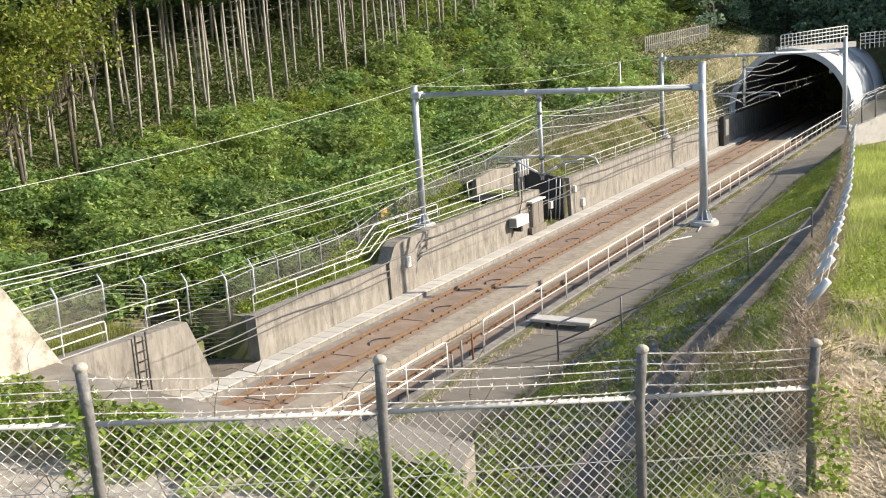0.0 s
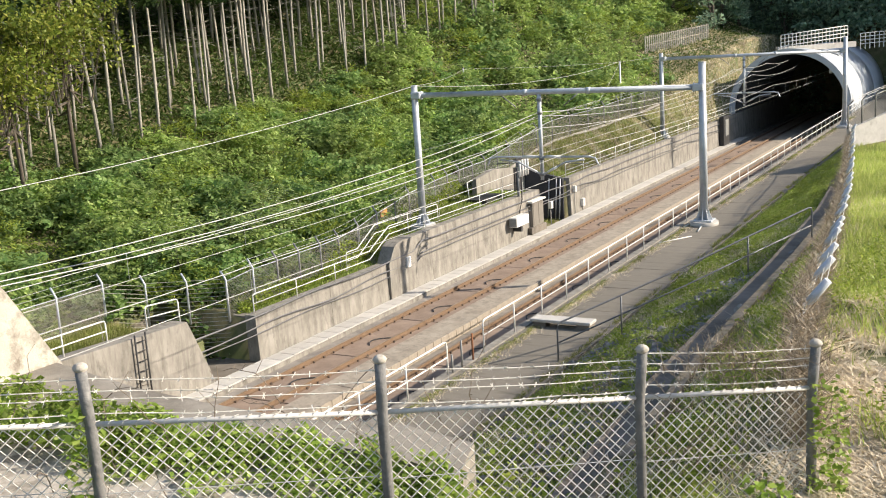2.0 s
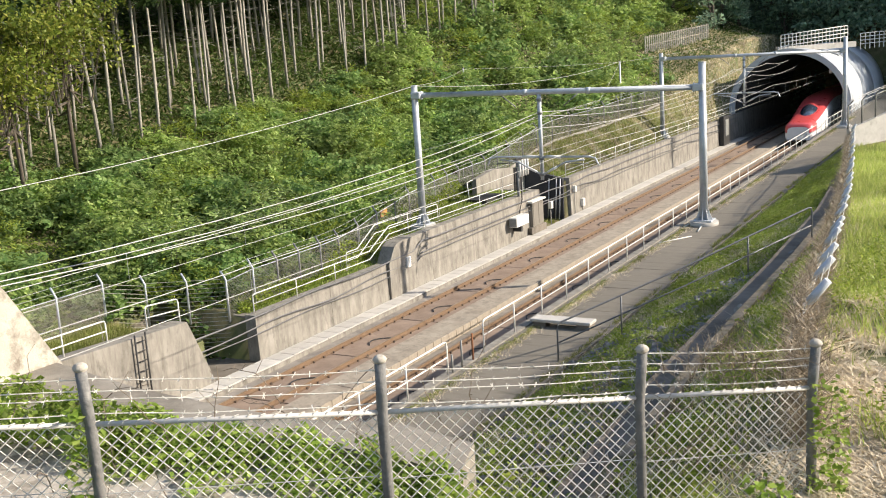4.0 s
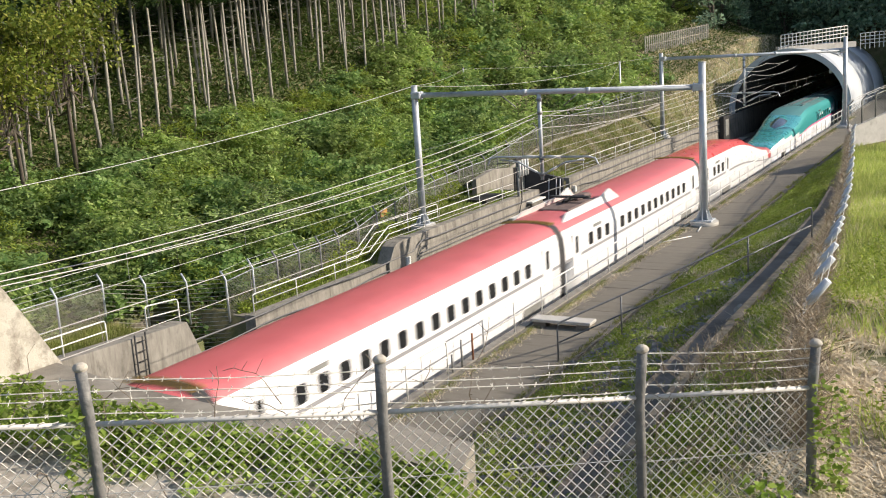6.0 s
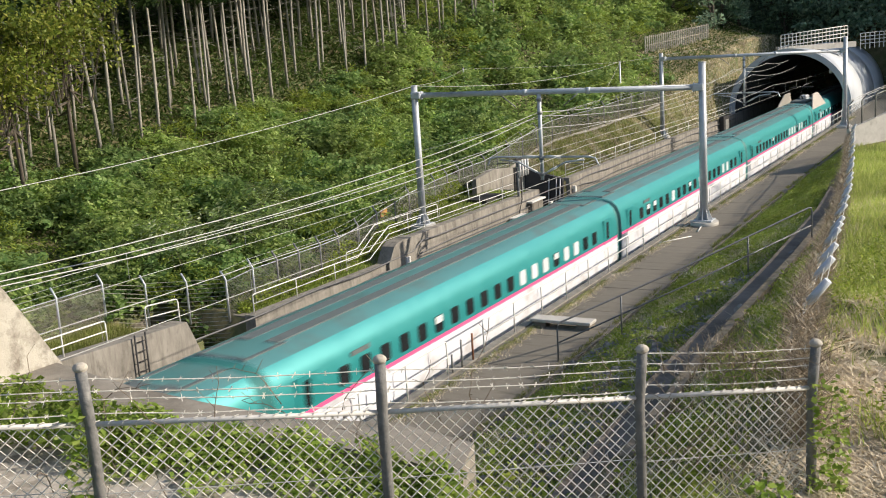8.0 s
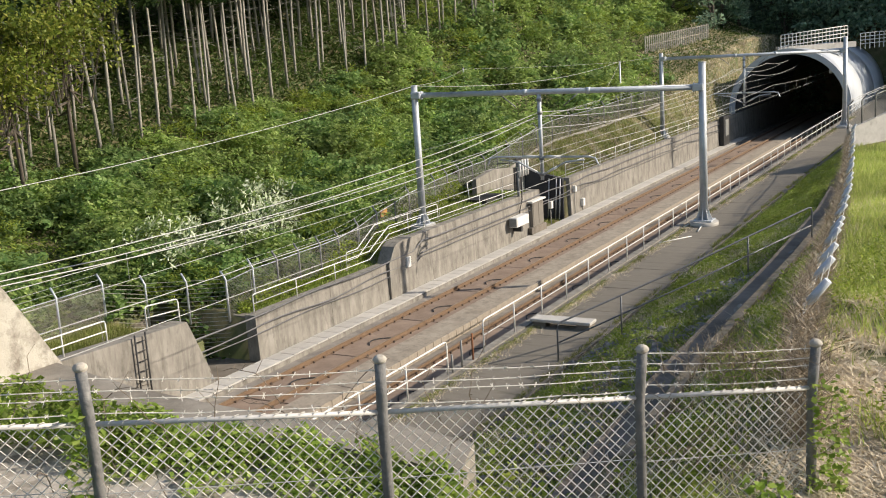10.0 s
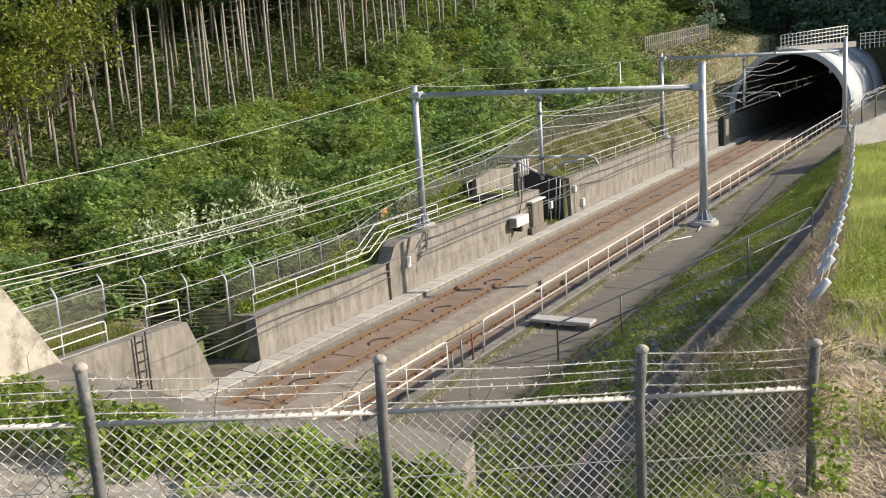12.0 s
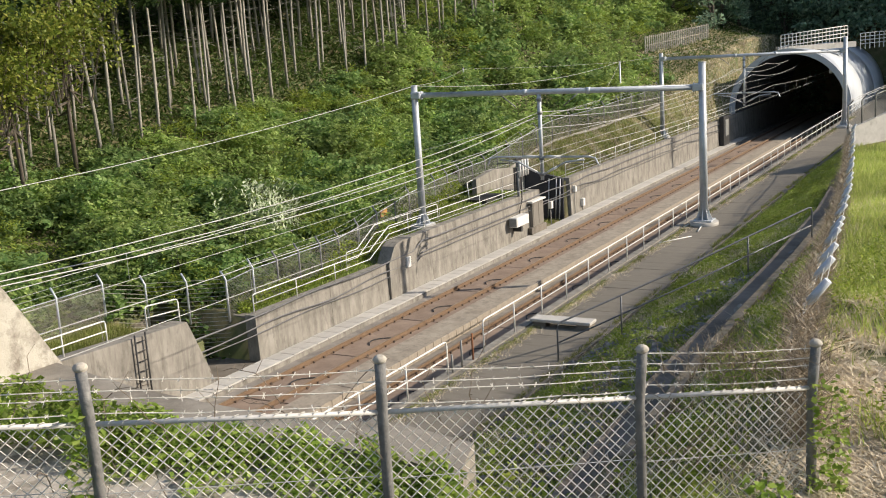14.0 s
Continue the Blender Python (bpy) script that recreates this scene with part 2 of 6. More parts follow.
def tube(bm, path, radius, sides=8, ends=True):
    """A round bar along a path; radius may be a list with one value a point."""
    pts = [Vector(p) for p in path]
    rad = radius if isinstance(radius, (list, tuple)) else [radius] * len(pts)
    rings = []
    for i, p in enumerate(pts):
        d = (pts[min(i + 1, len(pts) - 1)] - pts[max(i - 1, 0)]).normalized()
        a = d.cross(Vector((0, 0, 1)) if abs(d.z) < 0.9 else Vector((1, 0, 0))).normalized()
        b = d.cross(a)
        rings.append([bm.verts.new(p + (a * math.cos(k * math.tau / sides) + b * math.sin(k * math.tau / sides)) * rad[i]) for k in range(sides)])
    for r0, r1 in zip(rings, rings[1:]):
        for k in range(sides):
            bm.faces.new((r0[k], r0[(k + 1) % sides], r1[(k + 1) % sides], r1[k])).smooth = sides > 5
    if ends:
        bm.faces.new(rings[0][::-1])
        bm.faces.new(rings[-1])
    return bm


def tubed(path, radius, sides=8):
    return tube(bmesh.new(), path, radius, sides)


def prism(bm, profile, axis, a, b):
    """Extrudes a closed profile; axis 'y': profile is (x, z), 'x': (y, z), 'z': (x, y)."""
    def at(p, t):
        return {"y": (p[0], t, p[1]), "x": (t, p[0], p[1]), "z": (p[0], p[1], t)}[axis]
    r0 = [bm.verts.new(at(p, a)) for p in profile]
    r1 = [bm.verts.new(at(p, b)) for p in profile]
    n = len(profile)
    for k in range(n):
        bm.faces.new((r0[k], r0[(k + 1) % n], r1[(k + 1) % n], r1[k]))
    bm.faces.new(r0[::-1])
    bm.faces.new(r1)
    bmesh.ops.recalc_face_normals(bm, faces=bm.faces[:])
    return bm


def prismed(profile, axis, a, b):
    return prism(bmesh.new(), profile, axis, a, b)


def raw_mesh(name, verts, faces, material):
    """A mesh object from numpy arrays; faces all have the same number of corners."""
    me = bpy.data.meshes.new(name)
    verts, faces = np.asarray(verts, np.float32), np.asarray(faces, np.int32)
    me.vertices.add(len(verts))
    me.vertices.foreach_set("co", verts.ravel())
    n, k = faces.shape
    me.loops.add(n * k)
    me.loops.foreach_set("vertex_index", faces.ravel())
    me.polygons.add(n)
    me.polygons.foreach_set("loop_start", np.arange(0, n * k, k, dtype=np.int32))
    me.update(calc_edges=True)
    me.validate()
    me.materials.append(material)
    return me


rng = np.random.default_rng(7)


def leaf_arrays(points, size, aspect=0.6, up=0.5, spread=0.35):
    """Kite-shaped leaf blades at points, faced at random but biased upwards."""
    n = len(points)
    nor = rng.normal(size=(n, 3))
    nor[:, 2] = np.abs(nor[:, 2]) + up
    nor /= np.linalg.norm(nor, axis=1)[:, None]
    ref = rng.normal(size=(n, 3))
    a = np.cross(nor, ref)
    a /= np.linalg.norm(a, axis=1)[:, None] + 1e-9
    b = np.cross(nor, a)
    s = (size * (1 + spread * rng.normal(size=n)).clip(0.4, 1.9))[:, None]
    p = np.asarray(points)
    v = np.stack([p - a * s * 0.5, p + b * s * 0.5 * aspect + nor * s * 0.06, p + a * s * 0.6, p - b * s * 0.5 * aspect + nor * s * 0.06], 1)
    f = np.arange(n * 4).reshape(n, 4)
    return v.reshape(-1, 3), f


def blade_arrays(points, height, width, lean=0.35):
    """Grass blades: slim triangles that stand on points."""
    n = len(points)
    p = np.asarray(points)
    ang = rng.uniform(0, math.tau, n)
    w = np.stack([np.cos(ang), np.sin(ang), np.zeros(n)], 1) * (width * rng.uniform(0.6, 1.4, n))[:, None]
    h = height * rng.uniform(0.45, 1.25, n)
    tip = p + np.stack([rng.normal(size=n) * lean * h, rng.normal(size=n) * lean * h, h], 1)
    v = np.stack([p - w, p + w, tip], 1)
    return v.reshape(-1, 3), np.arange(n * 3).reshape(n, 3)


# ---- ground ----
FENCE_Y = (0, 25.5, 28.5, 38, 44, 50, 57, 62, 68, 78, 86, 100, 120)
FENCE_X = (-12, -12, -8.5, -8.6, -9.5, -10.8, -11.6, -12.3, -12.2, -10.6, -9.6, -9.6, -9.2)
FENCE_Z = (1.5, 1.5, 1.4, 1.4, 2.0, 2.05, 2.1, 2.5, 3.4, 4.1, 4.6, 6.6, 9.0)
BANK_Y = (0, 6.5, 9.5, 17.5, 21.5, 30, 45, 60, 66, 90, 130)
BANK_X = (14.2, 14.4, 14.8, 14.1, 13.7, 12.75, 10.9, 9.0, 8.4, 8.4, 8.4)
BANK_Z = (6.65, 6.62, 6.55, 6.0, 5.65, 5.0, 4.0, 3.6, 3.5, 3.5, 3.5)
WALK_Z = 2.2


def ground_z(x, y):
    """Height of the land; the cutting with the tracks lies between x = -7.5 and 3.9."""
    x, y = np.asarray(x, float), np.asarray(y, float)
    fx, fz = np.interp(y, FENCE_Y, FENCE_X), np.interp(y, FENCE_Y, FENCE_Z)
    forest = 5.6 + 0.142 * (np.clip(y, 5, 130) - 35)
    forest = np.maximum(forest, fz + 2)
    terrace = np.interp(y, (0, 38, 41), (1.3, 1.3, 2.0))
    k = np.clip((-7.9 - x) / np.maximum(-7.9 - fx, 0.1), 0, 1)
    left = terrace + (fz - terrace) * k
    u = np.clip((fx - x) / (26 + fx), 0, None)
    left = left + np.where(u <= 1, (forest - fz) * (0.35 * u + 0.65 * u * u), (forest - fz) + np.minimum((u - 1) * (26 + fx), 95) * 0.42)
    bx, bz = np.interp(y, BANK_Y, BANK_X), np.interp(y, BANK_Y, BANK_Z)
    v = np.clip((x - 6.75) / (bx - 6.75), 0, None)
    right = np.where(v <= 1, WALK_Z - 0.08 + (bz - WALK_Z) * np.clip(v, 0, 1), bz + np.minimum((v - 1) * (bx - 6.75), 60) * 0.10)
    right = right + np.where(x > 4.5, np.interp(y, (-20, 0, 4, 6.2), (2.35, 2.35, 0.7, 0)) * np.clip((x - 4.5) / 4, 0, 1), 0)
    z = np.where(x < -7.45, left, np.where(x < 3.95, -0.7, np.where(x < 6.75, WALK_Z - 0.12, right)))
    z = np.where((y > 26.02) & (y < 28.7) & (x > -11.96) & (x < -7.4), -0.5, z)
    z = np.where((y > 55.1) & (y < 59.45) & (x > -10.3) & (x < -7.4), -0.5, z)
    soft = (x < -15) | (x > 7)
    z = z + np.where(soft, 0.07 * np.sin(x * 1.7 + y * 0.6) * np.cos(y * 0.9), 0)
    hill = np.interp(y, (131, 134, 160, 320, 600), (-5, 9.5, 22, 80, 110)) + 1.5 * np.sin(x * 0.05)
    return np.maximum(z, np.where(y > 131.5, hill, -50))


def build_ground():
    xs = np.unique(np.concatenate([[-420, -250, -180, -140], np.arange(-120, -28, 6), np.arange(-28, -8, 0.8), [-12.0, -11.95, -10.4, -10.25, -7.9, -7.5, -7.4, 3.9, 4.0],
                                   np.arange(4.5, 17, 0.6), np.arange(17, 60, 4), [80, 120, 200, 300, 420]]))
    ys = np.unique(np.concatenate([[-900, -700, -500, -300, -200, -120, -60, -30], np.arange(-12, 132, 1.0), [26.0, 26.05, 28.65, 28.72, 55.0, 55.15, 59.4, 59.5, 131, 132, 134, 138, 145, 155],
                                   np.arange(165, 330, 15), [400, 500, 600, 750, 950]]))
    X, Y = np.meshgrid(xs, ys)
    Z = ground_z(X, Y)
    v = np.stack([X, Y, Z], -1).reshape(-1, 3)
    n = len(xs)
    i = (np.arange(len(ys) - 1)[:, None] * n + np.arange(n - 1)[None]).ravel()
    me = raw_mesh("ground", v, np.stack([i, i + 1, i + n + 1, i + n], 1), SOIL)
    return tagged(new("ground", me), "grassy soil banks of a railway cutting below a wooded hillside", "ground", kind="structure")


ground = build_ground()

# ---- walls and decks of the cutting ----
Y_SOUTH, Y_PORTAL = -760.0, 104.0


def wall_run(name, label, runs, x_foot, x_top, x_back, material=CONCRETE):
    """A retaining wall with a slightly leaning face, in runs of (y0, y1, top z at y0, top z at y1)."""
    w = thing(name, label, "retaining wall", kind="structure")
    for y0, y1, za, zb in runs:
        bm = bmesh.new()
        a = [bm.verts.new(p) for p in ((x_foot, y0, -0.6), (x_top, y0, za), (x_back, y0, za), (x_back, y0, -0.6))]
        b = [bm.verts.new(p) for p in ((x_foot, y1, -0.6), (x_top, y1, zb), (x_back, y1, zb), (x_back, y1, -0.6))]
        for k in range(4):
            bm.faces.new((a[k], a[(k + 1) % 4], b[(k + 1) % 4], b[k]))
        bm.faces.new(a[::-1])
        bm.faces.new(b)
        bmesh.ops.recalc_face_normals(bm, faces=bm.faces[:])
        part("wall_panel", bm, material, w)
    return w


wall_west = wall_run("wall_west", "weathered concrete retaining wall beside the far track, streaked with stains",
                     [(28.6, 33.38, 1.48, 1.45), (33.4, 37.78, 1.45, 1.42), (40.2, 46.38, 2.2, 2.2), (46.4, 54.9, 2.2, 2.15), (59.6, 67.98, 2.15, 2.15),
                      (68, 76.98, 2.15, 2.15), (77, 85.98, 2.15, 2.15), (86, 94.98, 2.15, 2.15), (95, 103.9, 2.15, 2.2), (103.95, 131, 2.2, 2.2)],
                     -7.2, -7.28, -7.75)
part("wall_buttress", prismed(((37.8, -0.6), (37.8, 1.42), (38.3, 2.1), (38.7, 2.25), (40.18, 2.25), (40.18, -0.6)), "x", -7.78, -7.12), CONCRETE, wall_west)
# the near length, with its raked end beside the ditch opening
wall_near = thing("wall_southwest", "concrete retaining wall with a raked end, beside the ditch opening", "retaining wall", kind="structure")
part("wall_panel", prismed(((-760, -0.6), (-760, 2.5), (19.6, 2.5), (24.9, 2.27), (26.2, -0.6)), "x", -7.75, -7.1), CONCRETE, wall_near)
ditch = thing("ditch_opening", "dark concrete ditch opening in the retaining wall", "ditch", kind="structure")
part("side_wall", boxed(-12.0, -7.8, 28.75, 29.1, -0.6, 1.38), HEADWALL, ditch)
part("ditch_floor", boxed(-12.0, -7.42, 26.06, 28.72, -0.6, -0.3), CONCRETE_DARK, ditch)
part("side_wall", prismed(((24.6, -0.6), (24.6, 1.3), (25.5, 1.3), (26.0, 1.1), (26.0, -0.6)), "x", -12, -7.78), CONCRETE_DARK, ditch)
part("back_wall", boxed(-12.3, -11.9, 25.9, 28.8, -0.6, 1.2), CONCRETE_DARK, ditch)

wall_east = thing("wall_east", "concrete retaining wall that carries the walkway", "retaining wall", kind="structure")
part("wall_panel", boxed(3.85, 4.12, -760, 131, -0.6, WALK_Z + 0.05), CONCRETE, wall_east)
# recess with the equipment in the far wall
recess = thing("wall_recess", "shaded concrete recess in the retaining wall", "recess", kind="structure")
part("side_wall", boxed(-9.7, -7.78, 54.92, 55.2, -0.6, 2.1), CONCRETE, recess)
part("side_wall", prismed(((-10.2, -0.6), (-10.2, 2.75), (-7.62, 2.14), (-7.62, -0.6)), "y", 59.3, 59.58), NEAR_BLACK_WALL, recess, "near-black mottled side wall")
part("back_wall", prismed(((52.6, 1.6), (52.6, 3.05), (55.0, 3.3), (59.58, 2.85), (59.58, -0.6), (54.9, -0.6), (54.9, 1.6)), "x", -10.5, -10.2), CONCRETE, recess)

# track bed
deck = tagged(part("track_deck", boxed(-7.4, 3.9, -760, 850, -0.75, -0.42), MORTAR), "grey mortar floor of the cutting between the walls", "track bed", kind="structure")
mid = thing("centre_strip", "raised beige concrete strip between the two tracks", "strip", kind="structure")
part("strip_base", boxed(-3.15, -1.78, -100, 131, -0.46, -0.16), BEIGE, mid)


def build_track(xc, name, label):
    t = thing(name, label, "railway track", kind="structure")
    me = None
    for y0 in np.arange(10, 110, 5.0):
        if me is None:
            ob = part("track_slab", boxed(-1.13, 1.13, 0.02, 4.96, -0.44, -0.19, 0.02), TRACKBED, t)
            me = ob.data
        else:
            ob = new("track_slab", me)
            ob.parent = t
        ob.location = (xc, y0, 0)
    part("slab_run", boxed(xc - 1.13, xc + 1.13, -760, 10, -0.44, -0.19), TRACKBED, t)
    part("slab_run", boxed(xc - 1.13, xc + 1.13, 110, 850, -0.44, -0.19), TRACKBED, t)
    for sx in (-0.753, 0.753):
        prof = [(-0.07, -0.17), (0.07, -0.17), (0.07, -0.155), (0.012, -0.14), (0.01, -0.05), (0.034, -0.035), (0.034, -0.004), (-0.034, -0.004),
                (-0.034, -0.035), (-0.01, -0.05), (-0.012, -0.14), (-0.07, -0.155)]
        rail = part("rail", prismed([(xc + sx + p[0], p[1]) for p in prof], "y", -760, 850), RUST, t)
        part("rail_head", boxed(xc + sx - 0.03, xc + sx + 0.03, -760, 850, -0.006, 0.0), RAILHEAD, rail, "polished running surface")
    bm = bmesh.new()
    for y in np.arange(12, 112, 0.625):
        for sx in (-0.753, 0.753):
            box(bm, xc + sx - 0.11, xc + sx + 0.11, y - 0.04, y + 0.04, -0.195, -0.172)
            box(bm, xc + sx + 0.05, xc + sx + 0.10, y - 0.035, y + 0.035, -0.172, -0.12)
            box(bm, xc + sx - 0.10, xc + sx - 0.05, y - 0.035, y + 0.035, -0.172, -0.12)
    tagged(part("rail_fasteners", bm, CLIP, t), kind="stuff")
    for y in np.arange(22, 104, 5.0):
        pts = [(xc + 0.62 - 0.5 * k / 6 - 0.42 * math.sin(math.pi * k / 6), y + 0.55 - 0.2 * k, -0.172 + 0.03 * math.sin(math.pi * k / 6)) for k in range(7)]
        part("bond_cable", tubed(pts, 0.021, 6), RUBBER, t)
    return t


build_track(-4.3, "railway_track_far", "rust-dusted concrete slab track with brown rails, by the far wall")
build_track(0.0, "railway_track_near", "rust-dusted concrete slab track with brown rails, by the walkway")

# cable trough lids along the far wall
trough = thing("cable_trough", "pale concrete cable trough with lids along the wall foot", "cable trough", kind="structure")
part("trough_body", boxed(-7.18, -6.32, -100, 131, -0.46, -0.25), CONCRETE, trough)
lid_me = None
for y in np.arange(13, 104, 0.75):
    if lid_me is None:
        lid = part("trough_lid", boxed(-0.40, 0.40, 0.012, 0.738, 0, 0.06, 0.008), CONCRETE_PALE, trough)
        lid_me = lid.data
    else:
        lid = new("trough_lid", lid_me)
        lid.parent = trough
    lid.location = (-6.75, y, -0.25 + rng.uniform(0, 0.008))

# block kerb on the centre strip
kerb_me = None
for y in np.arange(12, 104, 0.6):
    if kerb_me is None:
        k = part("kerb_block", boxed(-0.07, 0.07, 0.012, 0.588, 0, 0.28, 0.01), BEIGE, mid)
        kerb_me = k.data
    else:
        k = new("kerb_block", kerb_me)
        k.parent = mid
    k.location = (-1.70, y, -0.25 + rng.uniform(-0.01, 0.01))

# walkway
walkway = thing("walkway", "stained concrete walkway along the top of the wall", "walkway", kind="structure")
part("walkway_bed", boxed(4.12, 6.72, -60, 128, WALK_Z - 0.25, WALK_Z - 0.02), WALKWAY, walkway)
wp = None
for y in np.arange(12, 100, 3.0):
    if wp is None:
        ob = part("walkway_panel", boxed(4.14, 6.70, 0.01, 2.985, -0.03, 0.02, 0.01), WALKWAY, walkway)
        wp = ob.data
    else:
        ob = new("walkway_panel", wp)
        ob.parent = walkway
    ob.location = (0, y, WALK_Z + rng.uniform(-0.006, 0.006))


# ---- tunnel hood ----
def arch(xc, zc, r, foot, n=40):
    """Horseshoe outline from the left foot over the crown to the right foot."""
    pts = [(xc - r, foot)]
    pts += [(xc - r * math.cos(a), zc + r * math.sin(a)) for a in np.linspace(0, math.pi, n)]
    return pts + [(xc + r, foot)]


def shell(bm, inner, outer, y0, y1):
    ri0, ro0 = ([bm.verts.new((p[0], y0, p[1])) for p in q] for q in (inner, outer))
    ri1, ro1 = ([bm.verts.new((p[0], y1, p[1])) for p in q] for q in (inner, outer))
    for k in range(len(inner) - 1):
        bm.faces.new((ri0[k], ri0[k + 1], ri1[k + 1], ri1[k])).smooth = True
        bm.faces.new((ro0[k + 1], ro0[k], ro1[k], ro1[k + 1])).smooth = True
        bm.faces.new((ro0[k], ro0[k + 1], ri0[k + 1], ri0[k]))
        bm.faces.new((ri1[k], ri1[k + 1], ro1[k + 1], ro1[k]))
    return bm


HX, HZ = -2.3, 2.55
hood = thing("tunnel_hood", "pale grey steel tunnel entrance hood with a dark mouth", "tunnel", kind="structure")
for i, y0 in enumerate((104.25, 113.25, 122.25)):
    part("hood_ring", shell(bmesh.new(), arch(HX, HZ, 5.30, -0.5), arch(HX, HZ, 5.62, -0.5), y0, y0 + 8.995), HOOD_PAINT if i == 0 else HOOD_OLD, hood, smooth=False)
part("hood_rim", shell(bmesh.new(), arch(HX, HZ, 5.18, -0.5), arch(HX, HZ, 5.72, -0.5), 103.95, 104.25), HOOD_PAINT, hood)
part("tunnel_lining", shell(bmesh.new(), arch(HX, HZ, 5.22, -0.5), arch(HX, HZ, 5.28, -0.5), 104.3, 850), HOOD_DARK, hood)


# ---- overhead line ----
def build_portal(yl, zl, yr, zr):
    p = thing("catenary_portal", "galvanised catenary portal with round masts, pipe beam and drop arm", "catenary mast", "catenary portals")
    xl, xr = -8.3, 5.0
    zb = 8.4
    for x, y, z in ((xl, yl, zl), (xr, yr, zr)):
        m = part("mast", tubed([(x, y, z), (x, y, zb + (0.55 if x < 0 else 0.95))], [0.185, 0.155], 20), GALV, p)
        part("cap", tubed([(x, y, zb + (0.55 if x < 0 else 0.95)), (x, y, zb + (0.58 if x < 0 else 0.98))], 0.165, 16), GALV, m)
        bm = boxed(x - 0.42, x + 0.42, y - 0.42, y + 0.42, z - 0.02, z + 0.05, 0.01)
        part("base_plate", bm, GALV, m)
        for k in range(8):
            bm = bmesh.new()
            a = k * math.tau / 8
            c, s = math.cos(a), math.sin(a)
            vs = [bm.verts.new((x + c * r - s * w, y + s * r + c * w, h)) for w in (-0.012, 0.012) for r, h in ((0.17, z + 0.05), (0.38, z + 0.05), (0.17, z + 0.55))]
            bm.faces.new(vs[:3]), bm.faces.new(vs[3:][::-1])
            for i, j in ((0, 1), (1, 2), (2, 0)):
                bm.faces.new((vs[i], vs[j], vs[3 + j], vs[3 + i]))
            part("gusset", bm, GALV, m)
        part("footing", tubed([(x, y, z - 0.35), (x, y, z - 0.02)], 0.62, 20), CONCRETE_PALE, p, "pale concrete footing")
    a, b = Vector((xl + 0.15, yl, zb + 0.1)), Vector((xr - 0.15, yr, zb - 0.1))
    part("beam", tubed([a, b], 0.125, 16), GALV, p)
    for q, e in ((a, 1), (b, -1)):
        d = (b - a).normalized() * e
        part("beam_flange", tubed([q + d * 0.18, q + d * 0.24], 0.2, 16), GALV, p)
        part("mast_collar", boxed(q.x - 0.24, q.x + 0.24, q.y - 0.24, q.y + 0.24, q.z - 0.16, q.z + 0.16, 0.03), GALV, p)
    for t in (0.405, 0.63):
        q = a.lerp(b, t)
        d = (b - a).normalized()
        part("beam_sleeve", tubed([q - d * 0.10, q + d * 0.10], 0.15, 16), GALV, p)
    q = a.lerp(b, 0.455)
    drop = part("drop_arm", tubed([(q.x, q.y, q.z), (q.x, q.y, 4.35)], [0.10, 0.085], 12), GALV, p)
    for z in (8.05, 7.45, 5.35, 4.6):
        part("clamp", tubed([(q.x, q.y, z - 0.07), (q.x, q.y, z + 0.07)], 0.135, 12), GALV_DULL, drop)
    for s in (-1, 1):
        end = q.x + s * 2.75
        arm = part("cantilever", tubed([(q.x + s * 0.1, q.y, 5.42), (q.x + s * 2.3, q.y, 5.42), (end - s * 0.12, q.y, 5.36), (end, q.y, 5.12), (end + s * 0.05, q.y, 5.02)], 0.045, 8), GALV, p)
        tube_pts = [(q.x + s * 0.1, q.y, 4.62), (q.x + s * 1.2, q.y, 5.18), (q.x + s * 2.1, q.y, 5.28)]
        part("stay_tube", tubed(tube_pts, 0.04, 8), GALV, arm)
        part("steady_arm", tubed([(q.x + s * 1.1, q.y, 5.14), (q.x + s * 2.3, q.y, 5.10)], 0.022, 6), GALV_DULL, arm)
        part("insulator", tubed([(q.x + s * 0.22, q.y, 5.425), (q.x + s * 0.95, q.y, 5.41)], 0.075, 10), WHITE_PAINT, arm, "white ribbed insulator")
        part("insulator", tubed([(q.x + s * 0.3, q.y, 4.72), (q.x + s * 0.75, q.y, 4.95)], 0.06, 10), WHITE_PAINT, arm, "white ribbed insulator")
    for s in (-1, 1):
        part("wire_clip", tubed([(q.x + s * 1.9, q.y + 0.0, 8.28), (q.x + s * 1.2, q.y, 7.75)], 0.03, 6), GALV_DULL, p)
    return p


build_portal(43.0, 2.24, 45.0, 2.42)
build_portal(82.6, 2.3, 87.7, 2.42)


def wire(name, label, pts, r, group, sag=0.0, material=None):
    """A wire through its supports, sagging between them."""
    path = []
    for a, b in zip(pts, pts[1:]):
        a, b = Vector(a), Vector(b)
        for k in range(8):
            t = k / 8
            path.append(a.lerp(b, t) - Vector((0, 0, 4 * sag * t * (1 - t) * (b - a).length / 45)))
    path.append(Vector(pts[-1]))
    return tagged(part(name, tubed(path, r, 6), material or WIRE_MAT), label, "wire", group)


